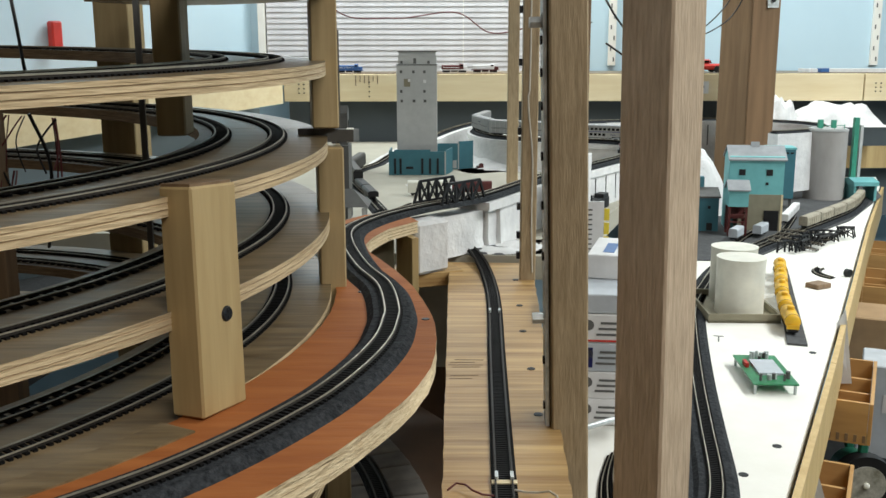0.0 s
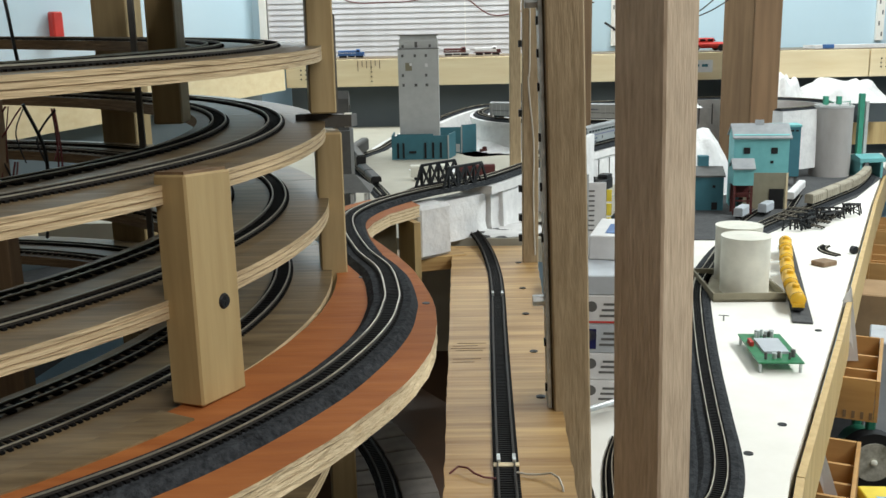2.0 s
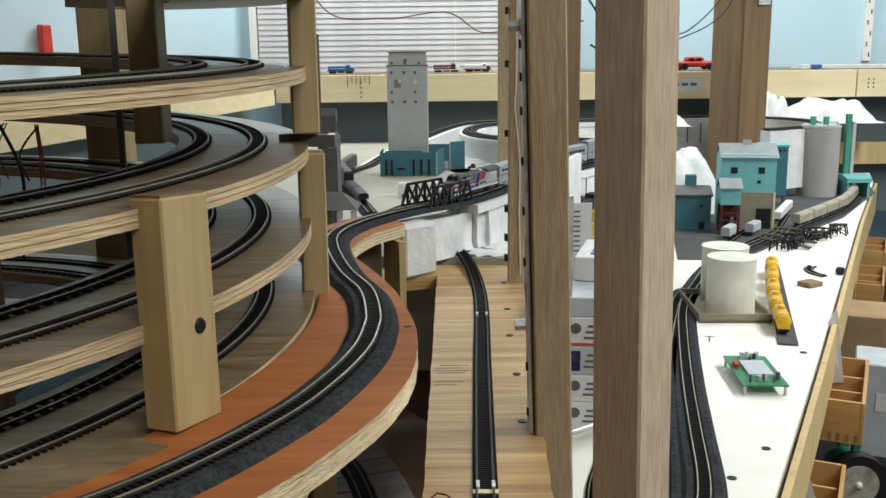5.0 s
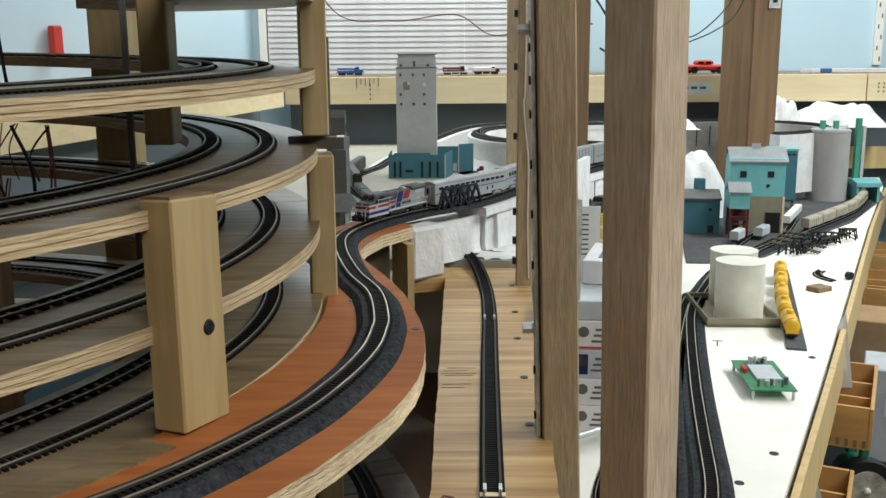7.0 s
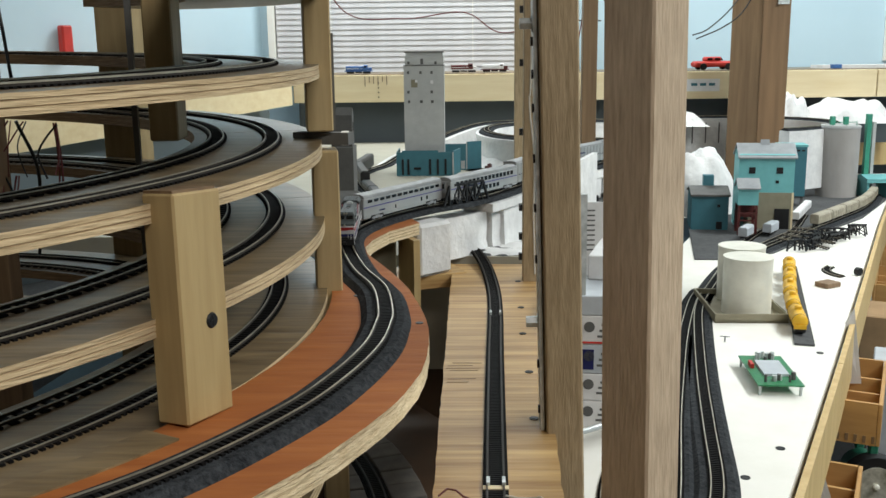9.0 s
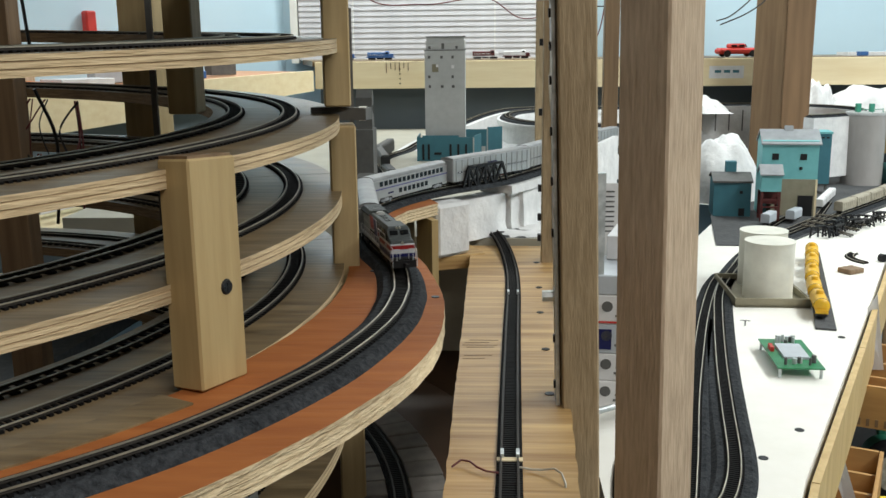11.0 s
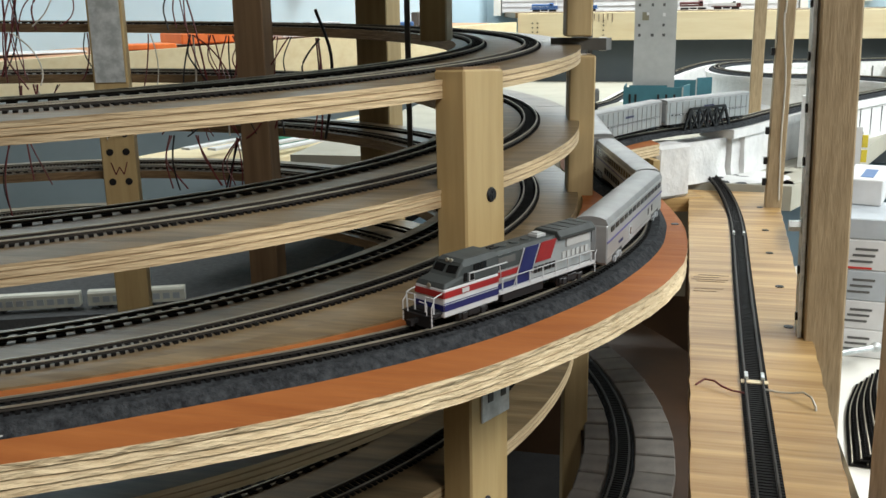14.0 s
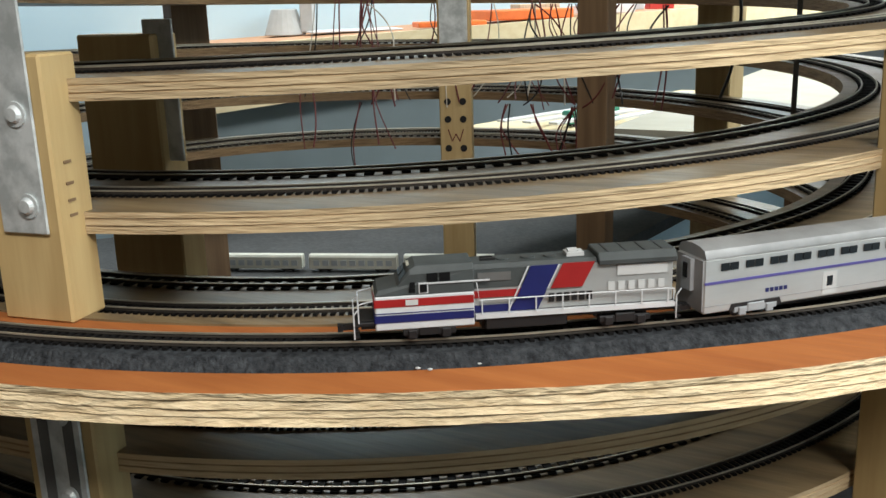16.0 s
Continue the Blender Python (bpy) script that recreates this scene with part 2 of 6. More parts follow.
# ---- mesh helpers ----
class M:
    def __init__(self):
        self.v, self.f, self.m = [], [], []

    def face(self, idx, mi=0):
        self.f.append(tuple(idx))
        self.m.append(mi)

    def box(self, x, y, z, sx, sy, sz, rz=0.0, mi=0):
        """A box by its centre and size."""
        a, k = radians(rz), len(self.v)
        ca, sa = math.cos(a), math.sin(a)
        for dz in (-1, 1):
            for dx, dy in ((-1, -1), (1, -1), (1, 1), (-1, 1)):
                px, py = dx * sx / 2, dy * sy / 2
                self.v.append((x + px * ca - py * sa, y + px * sa + py * ca, z + dz * sz / 2))
        for q in ((3, 2, 1, 0), (4, 5, 6, 7), (0, 1, 5, 4), (1, 2, 6, 5), (2, 3, 7, 6), (3, 0, 4, 7)):
            self.face([k + i for i in q], mi)
        return self

    def beam(self, a, b, w, h, mi=0, up=(0, 0, 1)):
        """A square bar from a to b."""
        a, b = Vector(a), Vector(b)
        d = (b - a).normalized()
        s = d.cross(Vector(up))
        s = s.normalized() if s.length > 1e-4 else Vector((1, 0, 0))
        u = s.cross(d)
        k = len(self.v)
        for p in (a, b):
            for i, j in ((-1, -1), (1, -1), (1, 1), (-1, 1)):
                self.v.append(tuple(p + s * i * w / 2 + u * j * h / 2))
        for q in ((3, 2, 1, 0), (4, 5, 6, 7), (0, 1, 5, 4), (1, 2, 6, 5), (2, 3, 7, 6), (3, 0, 4, 7)):
            self.face([k + i for i in q], mi)
        return self

    def cyl(self, x, y, z, r, h, n=20, axis="z", r2=None, mi=0):
        """A cylinder or cone from its base centre along an axis."""
        r2, k = r if r2 is None else r2, len(self.v)
        for d, rr in ((0, r), (h, r2)):
            for i in range(n):
                a = 2 * math.pi * i / n
                u, w = rr * math.cos(a), rr * math.sin(a)
                self.v.append({"z": (x + u, y + w, z + d), "x": (x + d, y + u, z + w), "y": (x + w, y + d, z + u)}[axis])
        for i in range(n):
            self.face((k + i, k + (i + 1) % n, k + n + (i + 1) % n, k + n + i), mi)
        self.face([k + n - 1 - i for i in range(n)], mi)
        self.face([k + n + i for i in range(n)], mi)
        return self

    def prism(self, poly, z0, z1, mi=0, side=None):
        """A polygon (counter-clockwise from above) raised from z0 to z1."""
        k, n = len(self.v), len(poly)
        self.v += [(x, y, z0) for x, y in poly] + [(x, y, z1) for x, y in poly]
        self.face([k + n - 1 - i for i in range(n)], mi)
        self.face([k + n + i for i in range(n)], mi)
        for i in range(n):
            self.face((k + i, k + (i + 1) % n, k + n + (i + 1) % n, k + n + i), mi if side is None else side)
        return self

    def extr(self, prof, x0, x1, mi=0):
        """A profile in y, z drawn along x."""
        k, n = len(self.v), len(prof)
        self.v += [(x0, y, z) for y, z in prof] + [(x1, y, z) for y, z in prof]
        self.face([k + n - 1 - i for i in range(n)], mi)
        self.face([k + n + i for i in range(n)], mi)
        for i in range(n):
            self.face((k + i, k + (i + 1) % n, k + n + (i + 1) % n, k + n + i), mi)
        return self

    def sweep(self, pts, prof, mis=None, cap=True):
        """A closed profile (left, up) drawn along points (x, y, z, nx, ny), n being the left side."""
        k, n = len(self.v), len(prof)
        for x, y, z, nx, ny in pts:
            self.v += [(x + u * nx, y + u * ny, z + w) for u, w in prof]
        for j in range(len(pts) - 1):
            for i in range(n):
                a, b = k + j * n + i, k + j * n + (i + 1) % n
                self.face((a, a + n, b + n, b), mis[i] if mis else 0)
        if cap:
            self.face([k + i for i in range(n)], mis[0] if mis else 0)
            e = k + (len(pts) - 1) * n
            self.face([e + n - 1 - i for i in range(n)], mis[0] if mis else 0)
        return self

    def tube(self, pts, r, n=6, mi=0):
        k = len(self.v)
        P = [Vector(p) for p in pts]
        for j, p in enumerate(P):
            d = (P[min(j + 1, len(P) - 1)] - P[max(j - 1, 0)]).normalized()
            s = d.cross(Vector((0.31, 0.17, 0.93))).normalized()
            u = s.cross(d)
            for i in range(n):
                a = 2 * math.pi * i / n
                self.v.append(tuple(p + s * r * math.cos(a) + u * r * math.sin(a)))
        for j in range(len(P) - 1):
            for i in range(n):
                a, b = k + j * n + i, k + j * n + (i + 1) % n
                self.face((a, b, b + n, a + n), mi)
        self.face([k + i for i in range(n)], mi)
        e = k + (len(P) - 1) * n
        self.face([e + n - 1 - i for i in range(n)], mi)
        return self

    def sphere(self, x, y, z, rx, ry, rz, n=14, m=8, mi=0):
        k = len(self.v)
        for j in range(m + 1):
            b = -math.pi / 2 + math.pi * j / m
            for i in range(n):
                a = 2 * math.pi * i / n
                self.v.append((x + rx * math.cos(b) * math.cos(a), y + ry * math.cos(b) * math.sin(a), z + rz * math.sin(b)))
        for j in range(m):
            for i in range(n):
                a, b = k + j * n + i, k + j * n + (i + 1) % n
                self.face((a, b, b + n, a + n), mi)
        return self

    def mesh(self, name, mats):
        me = bpy.data.meshes.new(name)
        me.from_pydata(self.v, [], self.f)
        for mm in mats:
            me.materials.append(mm)
        me.polygons.foreach_set("material_index", self.m)
        bm = bmesh.new()
        bm.from_mesh(me)
        bmesh.ops.recalc_face_normals(bm, faces=bm.faces)
        bm.to_mesh(me)
        bm.free()
        me.update()
        return me


def part(name, m, material, parent=None, label="", bevel=0.0, smooth=False, kind=""):
    mats = material if isinstance(material, (list, tuple)) else [material]
    ob = new(name, m.mesh(name, mats))
    ob.parent = parent
    if label:
        ob["label"] = label
    if kind:
        ob["kind"] = kind
    if smooth:
        ob.data.shade_smooth()
        ob.data.set_sharp_from_angle(angle=radians(40))
    if bevel:
        md = ob.modifiers.new("bevel", "BEVEL")
        md.width, md.segments, md.limit_method, md.angle_limit = bevel, 1, "ANGLE", radians(50)
    return ob


def thing(name, label, category, x=0.0, y=0.0, z=0.0, rz=0.0, group="", kind=""):
    ob = new(name)
    ob.empty_display_size = 0.02
    ob.matrix_basis = pose(x, y, z, 0, 0, rz)
    return tagged(ob, label, category, group, kind)


def one(name, m, material, label, category, x=0.0, y=0.0, z=0.0, rz=0.0, group="", kind="", bevel=0.0, smooth=False):
    """A thing that is one plain mesh."""
    ob = part(name, m, material, None, "", bevel, smooth)
    ob.matrix_basis = pose(x, y, z, 0, 0, rz)
    return tagged(ob, label, category, group, kind)


def spline(ctrl, step=0.006):
    """Points (x, y, z, nx, ny, s) every step along a smooth line through ctrl, n being its left side."""
    P = [np.array(p, float) for p in ctrl]
    P = [2 * P[0] - P[1]] + P + [2 * P[-1] - P[-2]]
    raw = []
    for i in range(1, len(P) - 2):
        a, b, c, d = P[i - 1:i + 3]
        for t in np.linspace(0, 1, 24, endpoint=False):
            raw.append(0.5 * (2 * b + (c - a) * t + (2 * a - 5 * b + 4 * c - d) * t * t + (3 * b - a - 3 * c + d) * t ** 3))
    raw.append(P[-2])
    raw = np.array(raw)
    s = np.concatenate([[0], np.cumsum(np.linalg.norm(np.diff(raw, axis=0), axis=1))])
    q = np.linspace(0, s[-1], max(2, int(s[-1] / step)))
    X = np.stack([np.interp(q, s, raw[:, i]) for i in range(3)], 1)
    T = np.gradient(X, axis=0)
    T /= np.linalg.norm(T[:, :2], axis=1)[:, None] + 1e-9
    return [(X[i, 0], X[i, 1], X[i, 2], -T[i, 1], T[i, 0], q[i]) for i in range(len(q))]


def spline_pts(ctrl, step=0.006):
    return [p[:3] for p in spline(ctrl, step)]


def arc(cx, cy, r, a0, a1, z0, z1, step=0.008):
    n = max(3, int(abs(radians(a1 - a0)) * r / step))
    out, sgn = [], 1 if a1 > a0 else -1
    for i in range(n + 1):
        t = i / n
        a = radians(a0 + (a1 - a0) * t)
        out.append((cx + r * math.cos(a), cy + r * math.sin(a), z0 + (z1 - z0) * t, -sgn * math.cos(a), -sgn * math.sin(a), abs(radians(a1 - a0)) * r * t))
    return out


GAUGE, RAIL_H, TIE_H = 0.0098, 0.0020, 0.0013


def track(pts, bed=0.0, bed_w=0.034, label="black-tied model railway track with nickel silver rails", ties=True, pitch=0.0040, group="model tracks", tie_w=0.0021, shift=0.0, top=None):
    """Sectional model track laid along pts: two rails, ties and, where bed is given, a foam roadbed that high."""
    th = thing("model_track", label, "track", group=group)
    p5 = [p[:5] for p in pts]
    if bed:
        w = bed_w / 2
        part("roadbed", M().sweep(p5, [(w + shift, 0), (w * 0.74 + shift, bed), (-w * 0.74 + shift, bed), (-w + shift, 0)]), FOAM, th, "dark grey foam roadbed")
    z = bed
    for side in (1, -1):
        c = side * (GAUGE / 2 + 0.0005)
        prof = [(c + 0.0009, z + TIE_H), (c + 0.0009, z + TIE_H + 0.0004), (c + 0.0003, z + TIE_H + 0.0007), (c + 0.00045, z + TIE_H + 0.0013), (c + 0.00045, z + TIE_H + RAIL_H),
                (c - 0.00045, z + TIE_H + RAIL_H), (c - 0.00045, z + TIE_H + 0.0013), (c - 0.0003, z + TIE_H + 0.0007), (c - 0.0009, z + TIE_H + 0.0004), (c - 0.0009, z + TIE_H)]
        part("rail", M().sweep(p5, prof, [1, 1, 1, 0, 0, 0, 1, 1, 1, 1]), [top or RAIL, RAILSIDE], th)
    if ties:
        m = M()
        S = np.array([p[5] for p in pts])
        A = np.array([p[:5] for p in pts])
        for s in np.arange(0.002, S[-1], pitch):
            x, y, zz, nx, ny = [np.interp(s, S, A[:, i]) for i in range(5)]
            m.box(x, y, zz + z + TIE_H / 2, tie_w, 0.0165, TIE_H, math.degrees(math.atan2(-nx, ny)))
        part("tie_strip", m, TIE, th, kind="stuff")
    return th


# ---- the room ----
def setting(name, m, material, label, category, bevel=0.0):
    return one(name, m, material, label, category, kind="structure", bevel=bevel)


def wall_strip(a, b, z0, z1, t):
    """A wall from a to b, with its thickness to the left of that way."""
    d = Vector((b[0] - a[0], b[1] - a[1])).normalized()
    n = Vector((-d.y, d.x)) * t
    return M().prism([(a[0], a[1]), (b[0], b[1]), (b[0] + n.x, b[1] + n.y), (a[0] + n.x, a[1] + n.y)], z0, z1)


WY = 3.30
setting("floor", M().box(0.4, 0.75, -0.05, 6.4, 5.9, 0.1), CARPET, "dark basement floor", "floor")
setting("ceiling", M().box(0.4, 0.75, 2.45, 6.4, 5.9, 0.1), CEIL, "unseen grey basement ceiling", "ceiling")
setting("wall_north", M().box(1.2, WY + 0.05, 1.2, 3.8, 0.1, 2.4), WALL, "pale blue painted basement wall", "wall")
setting("wall_west", wall_strip((-0.62, WY + 0.06), (-2.55, 0.60), 0, 2.4, -0.1), WALL, "pale blue painted wall running aslant", "wall")
# two unseen walls added to close the room and hold down the fill
setting("wall_southwest", M().box(-2.6, -0.75, 1.2, 0.1, 2.7, 2.4), UNSEEN_WALL, "unseen brown wall closing the room", "wall")
setting("wall_south", M().box(0.4, -2.1, 1.2, 6.1, 0.1, 2.4), UNSEEN_WALL, "unseen brown wall closing the room", "wall")
setting("wall_east", M().box(3.1, 0.6, 1.2, 0.1, 5.3, 2.4), WALL, "pale blue painted basement wall", "wall")

# window with slatted blind
win = tagged(new("window_1"), "window covered by a closed white slatted blind", "window", kind="structure")
part("window_frame", M().box(-0.62, WY - 0.02, 1.62, 0.022, 0.05, 0.80).box(0.36, WY - 0.02, 1.62, 0.022, 0.05, 0.80).box(-0.13, WY - 0.02, 2.03, 1.0, 0.05, 0.022), WHITE, win)
slat = M().prism([(-0.475, -0.0006), (0.475, -0.0006), (0.475, 0.0006), (-0.475, 0.0006)], -0.0112, 0.0112).mesh("slat", [BLIND])
for i in range(44):
    o = new("slat", slat)
    o.parent = win
    o.matrix_basis = pose(-0.13, WY - 0.028, 1.241 + 0.0178 * i, -9, 0, 0)
for x in (-0.42, 0.05):
    part("blind_cord", M().box(x, WY - 0.042, 1.62, 0.002, 0.002, 0.8), WHITE, win)

# slotted shelf standards on the wall
for x in (0.55, 1.43):
    st = one("shelf_standard", M().box(0, 0, 0, 0.025, 0.012, 1.0), WHITE, "white slotted metal shelf standard on the wall", "shelf standard", x, WY - 0.007, 1.75, group="shelf standards")
    for k in range(14):
        part("slot", M().box(-0.005 if k % 2 else 0.005, -0.0065, -0.48 + 0.035 * k, 0.004, 0.002, 0.014), GREYM, st)

# ---- wall shelves ----
shelf = thing("wall_shelf", "pine shelf with a pale fascia board along the back wall", "shelf")
part("top_board", M().prism([(-0.50, 2.915), (1.75, 2.915), (1.75, 3.285), (-0.60, 3.285)], 1.216, 1.232), PLY, shelf)
for x0, x1, dz in ((-0.49, 1.235, 0.0), (1.238, 1.75, 0.002)):
    part("fascia_board", M().box((x0 + x1) / 2, 2.905 - dz, 1.190, x1 - x0, 0.018, 0.080), WHITEBOARD, shelf, "pale pine fascia board", 0.001)
for x, z in [(-0.445 + 0.015 * j, 1.175 + 0.013 * k) for j in range(2) for k in range(3)] + [(-0.235, 1.165 + 0.014 * k) for k in range(4)] + [(1.27, 1.178 + 0.012 * k) for k in range(3)] + [(1.285, 1.178 + 0.012 * k) for k in range(3)]:
    part("nail_head", M().cyl(x, 2.892, z, 0.0022, 0.004, 8, "y"), IRON, shelf)
for k, h in enumerate((0.03, 0.018, 0.022, 0.026, 0.016, 0.024)):
    part("paint_drip", M().box(-0.275 + 0.013 * k, 2.8945, 1.226 - h / 2, 0.0016, 0.0012, h), MAROON, shelf)
WA, WB = (-0.485, 2.845), (-1.55, 1.345)
dx, dy = (WB[0] - WA[0]), (WB[1] - WA[1])
wl = math.hypot(dx, dy)
ux, uy = dx / wl, dy / wl
wshelf = thing("side_shelf", "pine shelf with a pale fascia along the side wall", "shelf")
mf = M()
nx, ny = uy * 0.018, -ux * 0.018
mf.v += [(*WA, 1.147), (*WB, 1.01), (*WB, 1.150), (*WA, 1.206)] + [(WA[0] + nx, WA[1] + ny, 1.147), (WB[0] + nx, WB[1] + ny, 1.01), (WB[0] + nx, WB[1] + ny, 1.150), (WA[0] + nx, WA[1] + ny, 1.206)]
for q in ((0, 1, 2, 3), (7, 6, 5, 4), (0, 4, 5, 1), (1, 5, 6, 2), (2, 6, 7, 3), (3, 7, 4, 0)):
    mf.face(q)
part("fascia_board", mf, WHITEBOARD, wshelf, "pale pine fascia board")
mt = M()
ox, oy = uy * 0.40, -ux * 0.40
mt.v += [(WA[0] + nx, WA[1] + ny, 1.203), (WB[0] + nx, WB[1] + ny, 1.147), (WB[0] + ox, WB[1] + oy, 1.147), (WA[0] + ox, WA[1] + oy, 1.203)]
mt.v += [(x, y, z - 0.014) for x, y, z in mt.v]
for q in ((0, 1, 2, 3), (7, 6, 5, 4), (0, 4, 5, 1), (1, 5, 6, 2), (2, 6, 7, 3), (3, 7, 4, 0)):
    mt.face(q)
part("top_board", mt, mat("bare_shelf_board", (0.55, 0.30, 0.17), (0.44, 0.22, 0.11), 0.6, scale=6, stretch=(2, 6, 6)), wshelf, "reddish wooden shelf top")
setting("backdrop_board", M().box(0.63, 2.99, 1.0, 2.24, 0.012, 0.42), SLATE, "slate grey backdrop board below the shelf", "backdrop")
mb = wall_strip((WA[0] + uy * 0.1, WA[1] - ux * 0.1), (WB[0] + uy * 0.1, WB[1] - ux * 0.1), 0.7, 1.13, -0.012)
setting("backdrop_panel", mb, mat("blue_grey_panel", (0.22, 0.27, 0.29), (0.19, 0.235, 0.25), 0.8, scale=9, bump=0.05), "blue-grey panel below the side shelf", "backdrop")


def along_west(t, off, z):
    """A place on the side shelf: the share of its length, metres behind the fascia, metres above the top."""
    return WA[0] + dx * t + uy * off, WA[1] + dy * t - ux * off, 1.203 - 0.056 * t + z


# ---- helix ----
HX, HY = -0.58, 0.745
R_OUT, R_IN, PLATE = 0.487, 0.381, 0.0105


def hz(phi):
    """The helix deck's height at a running angle, in degrees."""
    return 1.276 + 0.0625 * (phi + 40) / 360


helix = thing("track_helix", "plywood spiral helix of stacked turns on pine posts", "helix")
PH0, PH1 = -40 - 360 * 5 - 120, 420
random.seed(4)
phi = PH0
while phi < PH1:
    end = min(phi + 180, PH1)
    w = R_OUT - R_IN
    arcp = [p[:5] for p in arc(HX, HY, R_OUT, phi, end - 0.12, hz(phi), hz(end), 0.010)]
    prof = [(0, 0), (w, 0), (w, -PLATE), (0, -PLATE), (0, -0.70 * PLATE), (0.0006, -0.66 * PLATE), (0, -0.61 * PLATE), (0.0002, -0.36 * PLATE), (0.0007, -0.31 * PLATE), (0.0002, -0.27 * PLATE)]
    # inner edge takes the darker ply, so its shade is in the colour
    part("helix_turn", M().sweep(arcp, prof, [0, 2, 0, 1, 3, 3, 1, 3, 3, 1]), [PLY, PLY_L, PLY_SHADE, GLUE], helix)
    phi = end
for r in (0.446, 0.400):
    ph = PH0
    while ph < PH1:
        e2 = min(ph + 360, PH1)
        track(arc(HX, HY, r, ph, e2, hz(ph), hz(e2), 0.008), label="curved model track spiralling on the helix plywood", group="helix tracks", pitch=0.0044 if r > 0.42 else 0.0098, tie_w=0.0023 if r > 0.42 else 0.0050)
        ph = e2


def post(name, x, y, z0, z1, sx, sy, rz, material, label, parent=None, lean=(0, 0)):
    m = M().box(0, 0, 0, sx, sy, z1 - z0)
    ob = part(name, m, material, parent, label, 0.0012) if parent else one(name, m, material, label, "post", bevel=0.0012)
    ob.matrix_basis = pose(x, y, (z0 + z1) / 2, lean[0], lean[1], rz)
    return ob


def helix_post(theta, r, z0, z1, along=0.038, depth=0.022, material=None):
    a = radians(theta)
    return post("support_post", HX + r * math.cos(a), HY + r * math.sin(a), z0, z1, depth, along, theta, material or PINE, "", helix)


def on_post(theta, r, z, tang=0.0):
    """The pose of something fixed to a post's outer face: x out, y along, z up."""
    a = radians(theta)
    return pose(HX + r * math.cos(a) - tang * math.sin(a), HY + r * math.sin(a) + tang * math.cos(a), z, 0, 0, theta)


def screw(owner, m, r=0.0042):
    b = M().cyl(0, 0, 0, r, 0.0012, 14, "x", r * 0.8)
    b.box(0.0013, 0, 0, 0.0004, r * 1.1, r * 0.25).box(0.0013, 0, 0, 0.0004, r * 0.25, r * 1.1)
    o = part("screw", b, IRON, owner, "black countersunk screw")
    o.matrix_basis = m
    return o


def strap(owner, m, w, h, bolts=(), slots=()):
    b = M().box(0.0008, 0, 0, 0.0016, w, h)
    o = part("steel_plate", b, GALV, owner, "galvanised steel joining plate", 0.0006)
    o.matrix_basis = m
    for y, z in bolts:
        part("bolt", M().cyl(0.0016, y, z, 0.0058, 0.001, 18, "x").cyl(0.0026, y, z, 0.0042, 0.002, 14, "x", 0.003), GALV, o)
    for y, z, sw, sh in slots:
        part("slot", M().box(0.0017, y, z, 0.0008, sw, sh), GREYM, o)
    return o


pa = helix_post(-24.7, 0.4905, 1.0945, 1.221)
pa.matrix_basis = on_post(-25.1, 0.4935, 1.1572) @ pose(0, 0, 0, -2.4, -2.4, 0)
part("saw_cut", M().box(-0.001, 0, 0.0640, 0.020, 0.034, 0.0016), OAK_DARK, pa, "dark rough sawn top")
screw(pa, pose(0.011, 0.005, -0.009), 0.0046)
helix_post(-25.8, 0.5005, 0.0, 1.0800)
screw(helix, on_post(-25.8, 0.5118, 0.958, -0.004), 0.0042)
strap(helix, on_post(-25.8, 0.5117, 1.0455, 0.004), 0.028, 0.066, slots=[(-0.006, 0, 0.005, 0.042), (0.007, 0, 0.005, 0.042)])
helix_post(10.5, 0.489, 0.0, 1.2135, material=PINE_DULL)
helix_post(11.2, 0.486, 1.229, 1.6, 0.036, material=PINE_DULL)
part("metal_tie", M().box(0, 0, 0, 0.05, 0.014, 0.010), GREYM, helix, "dark steel tie bar").matrix_basis = pose(HX + 0.489 * math.cos(0.19), HY + 0.489 * math.sin(0.19), 1.2225, 0, 0, -14)
part("tie_end", M().box(0, 0, 0, 0.006, 0.014, 0.011), WHITE, helix, "white tie end").matrix_basis = pose(-0.081, 0.835, 1.2225, 0, 0, 4)
part("steel_angle", M().box(0, 0, 0, 0.004, 0.012, 0.56), GREYM, helix, "dark slotted steel strip").matrix_basis = pose(-0.0945, 0.862, 1.03, 0, 0, 10)
helix_post(-79.3, 0.491, 1.094, 1.219, 0.040, 0.024)
helix_post(-79.6, 0.489, 1.245, 1.55, 0.034, 0.024)
helix_post(-79.3, 0.4895, 0.0, 1.0805, 0.042, 0.024)
strap(helix, on_post(-79.6, 0.5035, 1.205, 0.004), 0.026, 0.135, bolts=[(0.004, -0.012), (0.004, -0.054), (-0.004, 0.04)])
strap(helix, on_post(-79.3, 0.502, 1.032, 0.0), 0.03, 0.09, bolts=[(0.004, 0.014), (0.004, -0.03)], slots=[(-0.007, 0, 0.006, 0.07), (0.008, 0, 0.006, 0.07)])
for k, zz in enumerate((1.145, 1.152, 1.160, 1.170)):
    o = part("stamp_mark", M().box(0.0, 0.0, 0.0, 0.005, 0.0004, 0.0014), OAK_DARK, helix, "stamped lumber mark")
    o.matrix_basis = on_post(-79.3, 0.4935, zz, 0.0203)
helix_post(-88, 0.347, 1.134, 1.222, 0.062, 0.022)
helix_post(-86.5, 0.347, 1.0, 1.122, 0.058, 0.022)
helix_post(-86, 0.345, 1.246, 1.55, 0.066, 0.022)
strap(helix, on_post(-83.0, 0.352, 1.188, 0.0), 0.022, 0.085, bolts=[])
helix_post(4.8, 0.369, 1.228, 1.6, 0.034, material=PINE_DULL)
